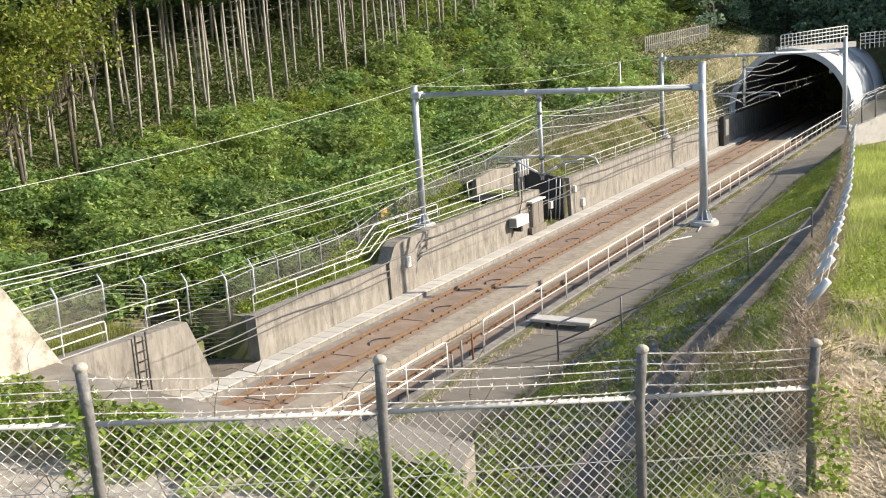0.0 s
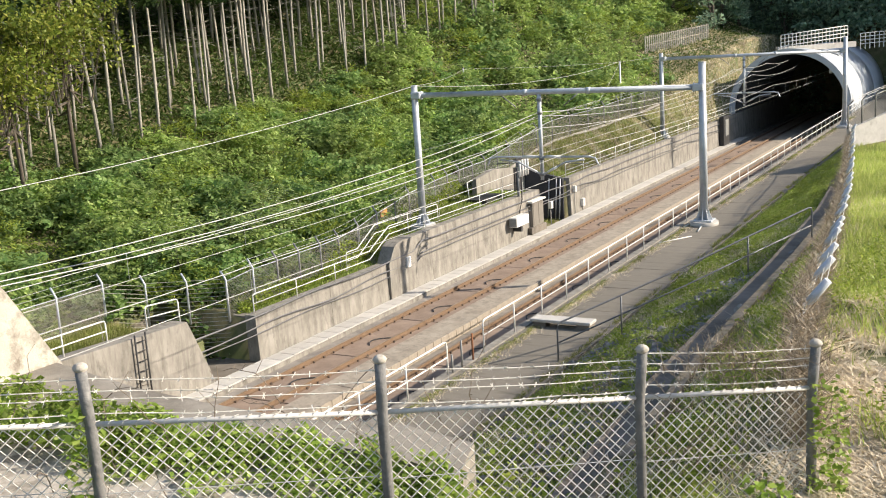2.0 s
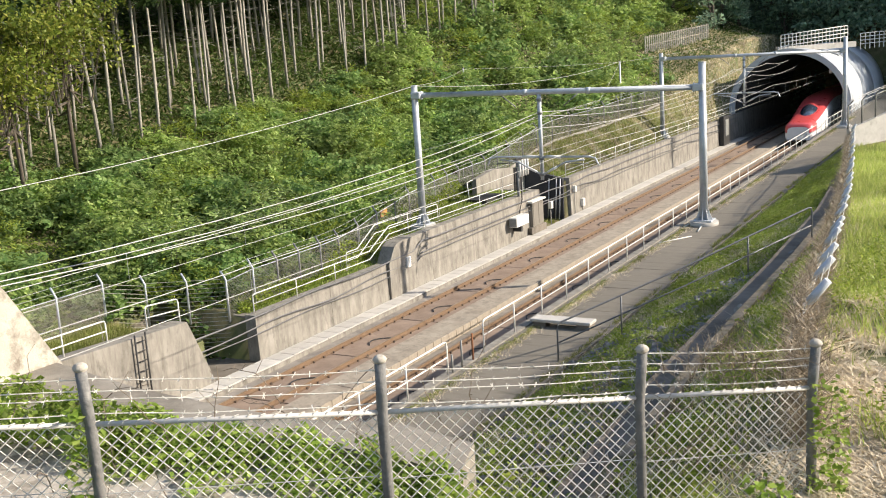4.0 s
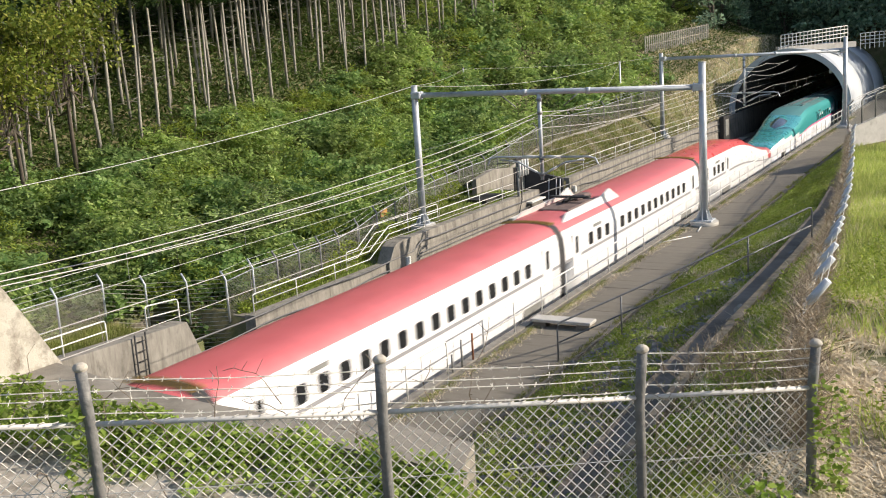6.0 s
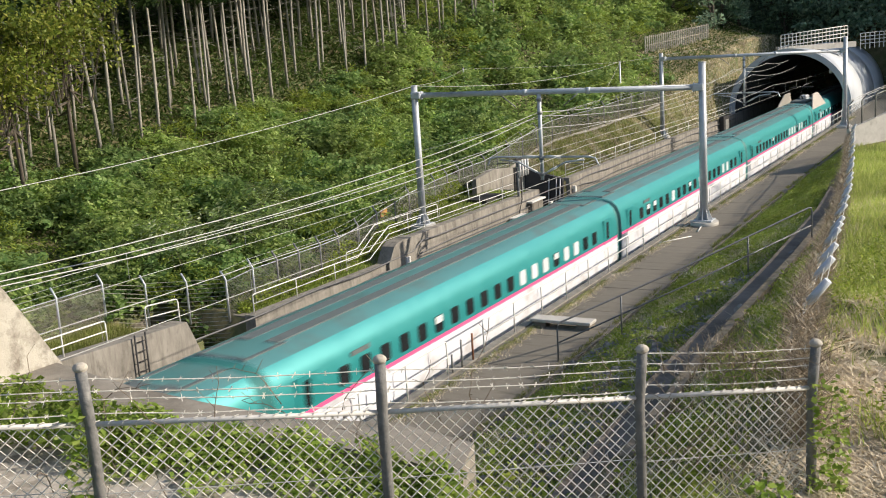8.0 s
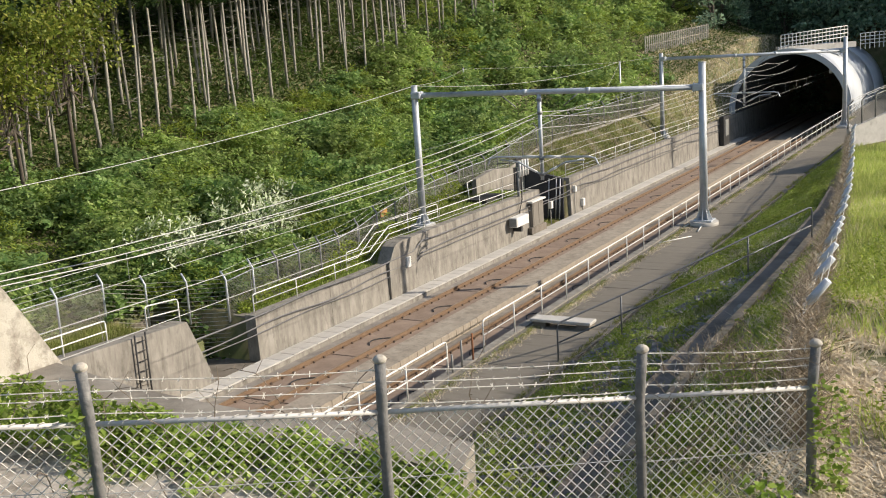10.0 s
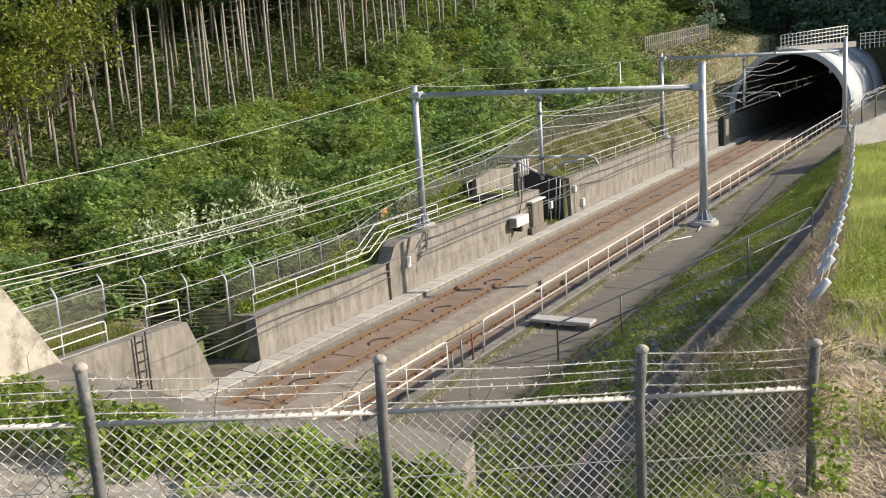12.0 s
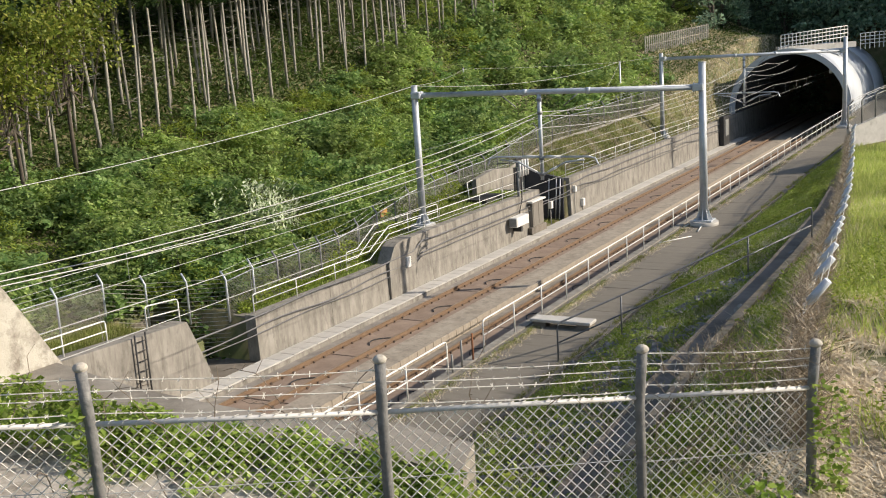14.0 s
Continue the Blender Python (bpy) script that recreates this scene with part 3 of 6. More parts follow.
for x in (-4.3, 0.0):
    wire("contact_wire", "taut bare contact wire over the track", [(x, -60, 5.02), (x, 0, 5.02), (x + 0.12, 44, 5.02), (x - 0.12, 85, 5.02), (x, 130, 5.02)], 0.009, "overhead wires")
    wire("messenger_wire", "bare messenger wire above the contact wire", [(x, -60, 5.95), (x, 0, 5.95), (x, 44, 5.95), (x, 85, 5.95), (x, 130, 5.9)], 0.011, "overhead wires", 0.35)
    for y in np.arange(-20, 128, 5.0):
        wire("dropper", "thin dropper wire between contact and messenger wires", [(x, y, 5.02), (x, y, 5.75)], 0.006, "droppers")
wire("feeder_wire", "bright feeder wire carried by the drop arms", [(-2.3, -35, 7.5), (-2.35, 9, 6.75), (-2.3, 44, 7.48), (-2.3, 85, 7.45), (-2.3, 94, 7.35), (-2.3, 104, 7.2)], 0.015, "feeder wires", 0.8)
wire("feeder_wire", "bright feeder wire carried by the drop arms", [(-3.4, -35, 7.4), (-3.0, 9, 6.6), (-2.4, 44, 7.3), (-3.0, 85, 7.35), (-3, 104, 6.9)], 0.015, "feeder wires", 1.1)
wire("feeder_wire", "bright feeder wire carried by the drop arms", [(-1.2, -35, 6.9), (-1.2, 9, 6.85), (-2.2, 44, 6.75), (-1.6, 85, 6.85), (-1.6, 104, 6.6)], 0.015, "feeder wires", 0.9)
wire("earth_wire", "thin earth wire along the mast tops", [(-8.3, -35, 9.0), (-8.3, 4, 7.6), (-8.3, 43, 8.95), (-12, 83.2, 8.45)], 0.013, "earth wires", 0.7)
wire("earth_wire", "thin earth wire along the mast tops", [(-8.3, 43, 8.95), (-20.8, 72, 8.8), (-12, 83.2, 8.4), (-8.3, 118, 9.6)], 0.010, "earth wires", 0.3)
wire("pull_wire", "slanting guy wire from a pole to the portal", [(-8.3, 43, 5.8), (-2.3, 52, 7.4), (-12, 83.2, 8.35)], 0.010, "earth wires", 0.1)
for x, y, z0, z1 in ((-12, 83.2, 3.6, 8.45), (-20.8, 72, 7.0, 8.85)):
    pl = thing("wire_pole", "slim galvanised wire pole on the slope", "pole", "wire poles", at=(0, 0, 0))
    part("shaft", tubed([(x, y, z0 - 0.3), (x, y, z1)], 0.075, 10), GALV, pl)
    part("cap", tubed([(x, y, z1), (x, y, z1 + 0.06)], 0.09, 10), GALV_DULL, pl)


# ---- railings ----
def railing(name, label, pts, height, spacing, r=0.022, mid=True, closed=True, material=None, group="railings", rise=()):
    """Two pipes on posts along a foot line."""
    material = material or WHITE_PAINT
    g = thing(name, label, "railing", group)
    pts = [Vector(p) for p in pts]
    up = Vector((0, 0, height))
    top = [p + up for p in pts]
    if closed:
        a, b = top[0], top[-1]
        d0, d1 = (top[1] - a).normalized() * 0.12, (top[-2] - b).normalized() * 0.12
        path = [pts[0], a - up * 0.15, a + d0 * 0.3 - up * 0.03, a + d0, *top[1:-1], b + d1, b + d1 * 0.3 - up * 0.03, b - up * 0.15, pts[-1]]
    else:
        path = top
    part("top_rail", tubed(path, r, 8), material, g)
    if mid:
        part("mid_rail", tubed([p + up * 0.52 for p in pts], r * 0.85, 8), material, g)
    for a, b in zip(pts, pts[1:]):
        n = max(1, round((b - a).length / spacing))
        for k in range(n):
            q = a.lerp(b, k / n)
            if k or not closed:
                part("post", tubed([q, q + up], r * 0.95, 6), material, g)
    return g


railing("walkway_railing", "white pipe railing on the walkway edge", [(4.05, 24.9, 2.25), (4.05, 60, 2.25), (4.05, 101, 2.25)], 0.92, 2.05, 0.024)
railing("walkway_railing", "white pipe railing on the walkway edge", [(4.05, 8, 2.25), (4.05, 22.75, 2.25)], 0.92, 2.05, 0.024)
for y, m in ((23.5, GALV_DULL), (24.15, RUSTY_IRON), (22.95, GALV_DULL)):
    tagged(part("stub_post", tubed([(4.08, y, 2.2), (4.08, y, 3.0 if y > 23 else 2.75)], 0.03, 8), m), "bare metal stub post in the railing gap", "post", "stub posts")
railing("wall_railing", "white double-pipe railing on the retaining wall", [(-7.55, 28.9, 1.45), (-7.55, 36.9, 1.42), (-7.55, 38.6, 2.22), (-7.55, 45, 2.2), (-7.55, 53.2, 2.15)], 0.75, 2.6, 0.022)
railing("wall_railing", "white double-pipe railing on the retaining wall", [(-7.55, 59.7, 2.15), (-7.55, 103, 2.15)], 0.85, 3.0, 0.022)
railing("wall_railing", "white double-pipe railing beside the fence", [(-8.3, 36.2, 1.42), (-8.3, 37.1, 1.42), (-8.3, 38.6, 2.2), (-8.3, 44.5, 2.2)], 0.8, 2.6, 0.022)
railing("wall_railing", "short white pipe railing on the raked wall", [(-7.5, 15, 2.5), (-7.5, 21.8, 2.42)], 0.7, 1.9, 0.026)
railing("wall_railing", "short white pipe railing on the raked wall", [(-7.5, 23.5, 2.33), (-7.5, 25.0, 2.22)], 0.8, 1.9, 0.026)
railing("slope_railing", "grey pipe handrail that climbs the grassy bank", [(6.35, 24.8, 2.15), (9.06, 27.45, 3.25), (12.04, 30.0, 4.6)], 1.12, 2.4, 0.028, material=RAIL_GREY)

# small slab bridge on the walkway
br = thing("slab_bridge", "pale concrete slab on low supports across the walkway gutter", "slab bridge")
part("slab", boxed(4.2, 6.15, 27.75, 28.3, 2.36, 2.46, 0.02), CONCRETE_PALE, br)
part("support", boxed(4.3, 4.7, 27.78, 28.27, 2.18, 2.36), CONCRETE_DARK, br)
part("support", boxed(5.7, 6.1, 27.78, 28.27, 2.1, 2.36), CONCRETE_DARK, br)

# ---- equipment in the recess ----
cab = thing("equipment_cabinet", "brown-grey steel equipment cabinet with a pale lid in the wall recess", "cabinet")
part("plinth", boxed(-7.75, -6.95, 52.9, 55.0, -0.42, 0.2, 0.02), CONCRETE_DARK, cab)
body = part("body", boxed(-7.7, -7.0, 53.2, 54.75, 0.2, 1.62, 0.02), CAB_BROWN, cab)
part("door", boxed(-6.998, -6.98, 53.3, 53.98, 0.3, 1.52, 0.004), CAB_BROWN, body)
part("door", boxed(-6.998, -6.98, 54.02, 54.65, 0.3, 1.52, 0.004), CAB_BROWN, body)
part("notice", boxed(-7.55, -7.3, 53.185, 53.2, 1.15, 1.42), WHITE_PAINT, body, "small white notice")
part("lid", boxed(-7.85, -6.9, 53.0, 54.95, 1.62, 1.72, 0.02), WHITE_PAINT, cab, "pale sheet lid")
sb = thing("junction_box", "white junction box on a bracket at the wall", "box")
part("body", boxed(-7.15, -6.65, 50.3, 51.9, 0.72, 1.25, 0.03), WHITE_PAINT, sb)
part("end_panel", boxed(-7.12, -6.68, 50.27, 50.3, 0.76, 1.2), GALV_DULL, sb)
part("bracket", boxed(-7.2, -6.7, 50.9, 51.1, 0.4, 0.72), DARK_IRON, sb)
cp = thing("cable_pole", "steel cable pole with insulators and hanging cables above the recess", "pole")
part("shaft", tubed([(-7.35, 52.2, 0.2), (-7.35, 52.2, 4.4)], 0.085, 10), GALV_DULL, cp)
for dy in (-0.35, 0.0, 0.35, 0.7):
    part("insulator", tubed([(-7.1, 52.3 + dy, 3.3), (-7.1, 52.3 + dy, 4.2)], 0.07, 10), WHITE_PAINT, cp, "white insulator")
part("crossarm", boxed(-7.3, -7.1, 51.6, 53.4, 4.2, 4.32), DARK_IRON, cp)
part("frame", boxed(-7.5, -7.42, 51.95, 52.9, 2.5, 3.8), DARK_IRON, cp)
part("cable", tubed([(-7.2, 52.3, 3.3), (-7.12, 52.1, 2.0), (-7.1, 51.6, 1.3)], 0.035, 6), RUBBER, cp)
for x in (-8.6, -8.1, -7.85):
    tagged(part("conduit_pipe", tubed([(x, 59.1, -0.4), (x + 0.12, 59.2, 2.15)], 0.035, 6), GALV), "thin steel conduit against the dark recess wall", "pipe", "recess conduits")
for y, z, s in ((39.2, 0.95, 0.2), (59.9, 1.2, 0.16), (61.2, 0.1, 0.2), (56.0, 0.8, 0.18)):
    bx = thing("wall_box", "small white switch box on the concrete wall", "box", "switch boxes")
    part("body", boxed(-7.25, -7.02, y, y + s * 1.6, z, z + s * 2.4, 0.02), WHITE_PAINT, bx)
    part("conduit", tubed([(-7.17, y + s, z), (-7.15, y + s, -0.3)], 0.03, 6), GALV_DULL, bx)
sg = thing("signal_cabinet", "tall dark equipment rack beside the tunnel mouth", "cabinet")
part("body", boxed(-7.19, -6.75, 96.6, 98.8, -0.2, 2.5, 0.03), DARK_IRON, sg)
part("panel", boxed(-6.75, -6.71, 97.1, 98.3, 0.7, 2.2), GALV_DULL, sg)
# near-black slab laid on the terrace in place of a cast shadow
shadow_slab = thing("platform_hatch", "dark slab as a painted terrace shadow, with a pipe frame", "hatch")
part("frame", boxed(-9.6, -8.4, 50.2, 52.6, 2.0, 2.25, 0.02), DARK_IRON, shadow_slab)
part("handle", tubed([(-9.5, 50.3, 2.2), (-9.6, 50.3, 3.2), (-9.6, 51.0, 3.25)], 0.025, 6), WHITE_PAINT, shadow_slab)
# cables strung along the far wall
for z, r, amp in ((1.52, 0.035, 0.06), (1.05, 0.028, 0.10), (0.85, 0.022, 0.05)):
    pts = [(-7.14, y, z + (0.35 if y > 40 else 0) + amp * math.sin(y * 0.8 + z * 9) * (0.5 + 0.5 * math.sin(y * 0.23))) for y in np.arange(12, 104, 0.9)]
    tagged(part("wall_cable", tubed(pts, r, 6), CABLE_GREY), "sagging grey cable clipped to the retaining wall", "cable", "wall cables")
lad = thing("ladder", "dark iron ladder against the concrete wall", "ladder")
for y in (22.45, 22.9):
    part("stile", tubed([(-7.0, y, -0.2), (-7.0, y, 2.5)], 0.03, 6), DARK_IRON, lad)
for z in np.arange(0, 2.5, 0.32):
    part("rung", tubed([(-7.0, 22.45, z), (-7.0, 22.9, z)], 0.018, 6), DARK_IRON, lad)

# hood top railing and wall light
hr = thing("hood_railing", "white steel railing panels on top of the tunnel hood", "railing")
part("deck", prismed(((-3.5, 104.9), (2.6, 112.8), (2.2, 113.6), (-3.9, 105.8)), "z", 7.9, 8.42), CONCRETE_PALE, hr, "grey deck edge under the railing")
for p0, p1, n in (((-3.25, 105.0, 8.42), (1.75, 113.0, 8.9), 18), ((2.6, 116.0, 8.0), (6.0, 122.0, 8.1), 9)):
    p0, p1 = Vector(p0), Vector(p1)
    for k in range(n + 1):
        q = p0.lerp(p1, k / n)
        part("baluster", boxed(q.x - 0.035, q.x + 0.035, q.y - 0.035, q.y + 0.035, q.z - 0.5, q.z + 1.12), WHITE_PAINT, hr)
    for h in (1.12, 0.78, 0.42, 0.06):
        part("rail", tubed([p0 + Vector((0, 0, h)), p1 + Vector((0, 0, h))], 0.04, 6), WHITE_PAINT, hr)
lt = thing("tunnel_lamp", "small pale lamp fitting under the hood crown", "lamp")
part("body", boxed(1.2, 1.45, 105, 106.2, 5.7, 6.1, 0.03), WHITE_PAINT, lt)


# ---- wire mesh ----
def mesh_panel(p0, p1, height, pitch, r, material, name="wire_mesh", parent=None):
    """Chain-link: crossing diagonal wires as round bars between two posts."""
    a, b = Vector(p0), Vector(p1)
    ln = (b - a).length
    ux = (b - a) / ln
    uz = Vector((0, 0, 1))
    nrm = ux.cross(uz).normalized()
    V, F = [], []
    for s in (1, -1):
        c = -height if s == 1 else 0.0
        while c < (ln if s == 1 else ln + height):
            if s == 1:
                u0, u1 = max(c, 0), min(c + height, ln)
                z0, z1 = u0 - c, u1 - c
            else:
                u0, u1 = max(c - height, 0), min(c, ln)
                z0, z1 = c - u0, c - u1
            if u1 - u0 > 0.01:
                q0, q1 = a + ux * u0 + uz * z0, a + ux * u1 + uz * z1
                d = (q1 - q0).normalized()
                w = d.cross(nrm)
                o = nrm * (r * 0.8 * s)
                i = len(V)
                for q in (q0, q1):
                    V += [q + o + (w * math.cos(k * math.tau / 5) + nrm * math.sin(k * math.tau / 5)) * r for k in range(5)]
                F += [(i + k, i + 5 + k, i + 5 + (k + 1) % 5, i + (k + 1) % 5) for k in range(5)]
            c += pitch
    ob = new(name, raw_mesh(name, [tuple(v) for v in V], F, material))
    ob.parent = parent
    return ob


def barbed(path, r=0.006, step=0.14, parent=None, name="barbed_wire", material=None):
    bm = tubed(path, r, 5)
    pts = [Vector(p) for p in path]
    for a, b in zip(pts, pts[1:]):
        n = int((b - a).length / step)
        for k in range(n):
            q = a.lerp(b, (k + 0.5) / n)
            for _ in range(2):
                d = Vector(rng.normal(size=3)).normalized() * 0.028
                tube(bm, [q - d, q + d], r * 0.7, 3)
    return part(name, bm, material or WIRE_MAT, parent)


# near fence
FP = [Vector(p) for p in ((9.15, 3.69, 6.92), (10.86, 5.17, 6.69), (12.55, 6.65, 6.46), (14.22, 8.13, 6.26), (15.46, 9.2, 6.11))]
nf = thing("chain_link_fence", "weathered chain-link fence with barbed wire and round concrete-capped posts", "fence")
for i, p in enumerate(FP):
    bend = Vector((-0.03, 0.0, 0)) if i < 2 else (Vector((0.0, 0.02, 0)) if i == 2 else Vector((0.03, 0.02, 0)))
    po = part("post", tubed([p - Vector((0, 0, 1.2)), p + Vector((0, 0, 1.45)), p + Vector((0, 0, 1.65)) + bend * 0.4, p + Vector((0, 0, 1.93)) + bend], 0.046, 12), POST_GREY, nf)
    bm = bmesh.new()
    bmesh.ops.create_uvsphere(bm, u_segments=14, v_segments=8, radius=0.058)
    bmesh.ops.scale(bm, vec=(1, 1, 0.72), verts=bm.verts)
    bmesh.ops.translate(bm, vec=p + bend + Vector((0, 0, 1.95)), verts=bm.verts)
    part("post_cap", bm, CAP_TAN, po, "rounded weathered tan cap", smooth=True)
TOPZ = (1.5, 1.5, 1.51, 1.52, 1.54)
ties = bmesh.new()
for i, (a, b) in enumerate(zip(FP, FP[1:])):
    ta, tb = a + Vector((0, 0, TOPZ[i])), b + Vector((0, 0, TOPZ[i + 1]))
    part("top_rail", tubed([ta, tb], 0.021, 12), RAIL_WHITE, nf, "chalky white top rail")
    for k in range(int((tb - ta).length / 0.104)):
        q = ta + (tb - ta).normalized() * (k + 0.5) * 0.104
        tube(ties, [q + Vector((-0.03, -0.012, -0.034)), q + Vector((-0.012, -0.034, 0.0)), q + Vector((0.004, -0.02, 0.027)), q + Vector((0.02, 0.01, 0.03))], 0.005, 4)
    mesh_panel(a, b, 1.5, 0.104, 0.0046, MESH_NEAR, parent=nf)
    part("tension_wire", tubed([a + Vector((0, 0, 0.93)), b + Vector((0, 0, 0.96))], 0.004, 5), WIRE_MAT, nf)
    for h in (1.58, 1.70, 1.77, 1.86):
        w = [a.lerp(b, t) + Vector((0, 0.01, h + 0.05 * (i > 2) - 0.02 * math.sin(t * math.pi) + rng.uniform(-0.008, 0.008))) for t in np.linspace(0, 1, 7)]
        barbed(w, 0.0050, 0.10, nf, material=MESH_NEAR)
tagged(part("mesh_ties", ties, MESH_NEAR, nf), kind="stuff")
# bank fence with cranked tops
bf = thing("bank_fence", "galvanised fence with cranked barbed-wire arms along the crest of the bank", "fence")
prev = None
for k, y in enumerate(np.concatenate([np.arange(12.9, 21, 1.9), np.arange(22.2, 62, 2.3), [62.5]])):
    x = float(np.interp(y, (9.2, 12.9, 21.5, 30, 45, 60, 66), (15.46, 14.72, 13.7, 12.75, 10.9, 9.0, 8.4)))
    z = float(ground_z(x, y))
    p = Vector((x, y, z - 0.05))
    dx = 0.32
    part("post", tubed([p, p + Vector((0, 0, 0.95)), p + Vector((dx * 0.35, 0, 1.15)), p + Vector((dx, 0, 1.42))], [0.04, 0.045, 0.055, 0.05], 8), GALV, bf)
    if prev is not None:
        mesh_panel(prev, p, 0.95, 0.11, 0.003, MESH_DARK, parent=bf)
        part("top_rail", tubed([prev + Vector((0, 0, 0.95)), p + Vector((0, 0, 0.95))], 0.02, 6), GALV_DULL, bf)
        for h, o in ((1.12, 0.3), (1.28, 0.65), (1.42, 0.95)):
            part("barbed_wire", tubed([prev + Vector((dx * o, 0, h)), p + Vector((dx * o, 0, h))], 0.005, 4), WIRE_MAT, bf)
    prev = p
# fence on the white wall by the hood
ww = thing("wall_east_upper", "pale concrete wall that climbs beside the tunnel hood", "retaining wall", kind="structure")
bm = bmesh.new()
WL = [(8.7, 62.6, 3.4, 4.6), (11.2, 66, 3.6, 5.6), (16, 74, 3.6, 6.6)]
for (xa, ya, za, ta), (xb, yb, zb_, tb) in zip(WL, WL[1:]):
    v = [bm.verts.new(p) for p in ((xa, ya, 2.2), (xb, yb, 2.2), (xb, yb, tb), (xa, ya, ta), (xa - 0.2, ya + 0.3, 2.2), (xb - 0.2, yb + 0.3, 2.2), (xb - 0.2, yb + 0.3, tb), (xa - 0.2, ya + 0.3, ta))]
    for f in ((0, 1, 2, 3), (7, 6, 5, 4), (3, 2, 6, 7), (0, 3, 7, 4), (1, 5, 6, 2)):
        bm.faces.new([v[i] for i in f])
part("wall_panel", bm, CONCRETE_PALE, ww)
hf = thing("hood_fence", "galvanised fence with cranked tops on the pale wall", "fence")
for (xa, ya, za, ta), (xb, yb, zb_, tb) in zip(WL, WL[1:]):
    a, b = Vector((xa - 0.1, ya + 0.15, ta)), Vector((xb - 0.1, yb + 0.15, tb))
    n = 4
    for k in range(n + 1):
        q = a.lerp(b, k / n)
        part("post", tubed([q, q + Vector((0, 0, 1.3)), q + Vector((0.3, -0.2, 1.65))], 0.045, 6), GALV_DULL, hf)
    mesh_panel(a, b, 1.25, 0.16, 0.006, MESH_DARK, parent=hf)
    for h in (1.3, 1.5, 1.62):
        part("barbed_wire", tubed([a + Vector((0.2 * (h - 1.2), 0, h)), b + Vector((0.2 * (h - 1.2), 0, h))], 0.015, 5), WIRE_MAT, hf)

# hillside fence
lf = thing("hillside_fence", "weathered mesh fence with cranked posts at the foot of the hillside", "fence")
FL = [(-12.0, 17.5), (-12.0, 19.5), (-12.0, 21.6), (-12.0, 23.8), (-12, 25.9), (-11.2, 27.2), (-9.8, 27.9), (-8.5, 28.6), (-8.35, 30.0), (-8.35, 31.5), (-8.4, 33.0), (-8.4, 34.5), (-8.5, 36.0), (-8.9, 38.2),
      (-9.3, 40.4), (-9.5, 42.4), (-9.8, 44.3), (-10.2, 46.4), (-10.6, 48.4), (-10.9, 50.4), (-11.2, 52.4), (-11.4, 54.5), (-11.6, 56.6), (-11.9, 59), (-12.2, 61.4), (-12.3, 63.8), (-12.3, 66.2),
      (-12.1, 68.6), (-11.7, 71), (-11.2, 73.4), (-10.8, 75.8), (-10.5, 78.2), (-10.2, 80.6), (-9.9, 83), (-9.6, 86)]
prev = None
for i, (x, y) in enumerate(FL):
    z = float(ground_z(x, y))
    if 5 <= i <= 7:
        z = 1.2
    p = Vector((x, y, z - 0.05))
    out = Vector((-0.22, 0, 0))
    part("post", tubed([p, p + Vector((0, 0, 1.62)), p + Vector((0, 0, 1.72)) + out * 0.3, p + Vector((0, 0, 1.95)) + out], 0.042, 8), GALV if i < 9 else GALV_DULL, lf)
    if prev is not None and 5 <= i <= 7:
        for h in np.arange(0.0 - (0.9 if i > 5 else 0.2), 1.7, 0.16):
            part("bar_wire", tubed([prev + Vector((0, 0, h)), p + Vector((0, 0, h))], 0.009, 4), MESH_TAN, lf)
    elif prev is not None:
        mesh_panel(prev, p, 1.55, 0.10, 0.0045, MESH_TAN if i < 6 else MESH_DARK, parent=lf)
        part("top_rail", tubed([prev + Vector((0, 0, 1.56)), p + Vector((0, 0, 1.56))], 0.018, 6), GALV, lf)
        for h, o in ((1.75, 0.4), (1.93, 0.95)):
            part("barbed_wire", tubed([prev + Vector((0, 0, h)) + out * o, p + Vector((0, 0, h)) + out * o], 0.007, 4), WIRE_MAT, lf)
    prev = p
sg2 = thing("warning_sign", "small orange-brown metal sign on the mesh fence", "sign")
part("plate", boxed(-9.42, -9.38, 40.9, 41.5, 2.9, 3.25), mat("faded_orange", (0.45, 0.22, 0.06), (0.55, 0.30, 0.10), 5, 0.6), sg2)
kb = thing("fence_kerb", "concrete kerb under the hillside fence", "kerb", kind="structure")
for (xa, ya), (xb, yb) in zip(FL[12:], FL[13:]):
    za, zb_ = float(ground_z(xa, ya)), float(ground_z(xb, yb))
    part("kerb_length", tubed([(xa, ya, za - 0.02), (xb, yb, zb_ - 0.02)], 0.13, 4), CONCRETE, kb)
uf = thing("ridge_fence", "pale upright board fence high on the slope above the tunnel", "fence")
RA, RB = Vector((-15.5, 101.0, 0)), Vector((-12.9, 115.0, 0))
for k in range(34):
    q = RA.lerp(RB, k / 33)
    z = float(ground_z(q.x, q.y))
    part("pale", boxed(q.x - 0.045, q.x + 0.045, q.y - 0.045, q.y + 0.045, z - 0.2, z + 1.8), CONCRETE_PALE, uf)
za, zb_ = float(ground_z(RA.x, RA.y)), float(ground_z(RB.x, RB.y))
for h in (0.9, 1.7):
    part("rail", tubed([RA + Vector((0, 0, za + h)), RB + Vector((0, 0, zb_ + h))], 0.035, 5), BEIGE, uf)

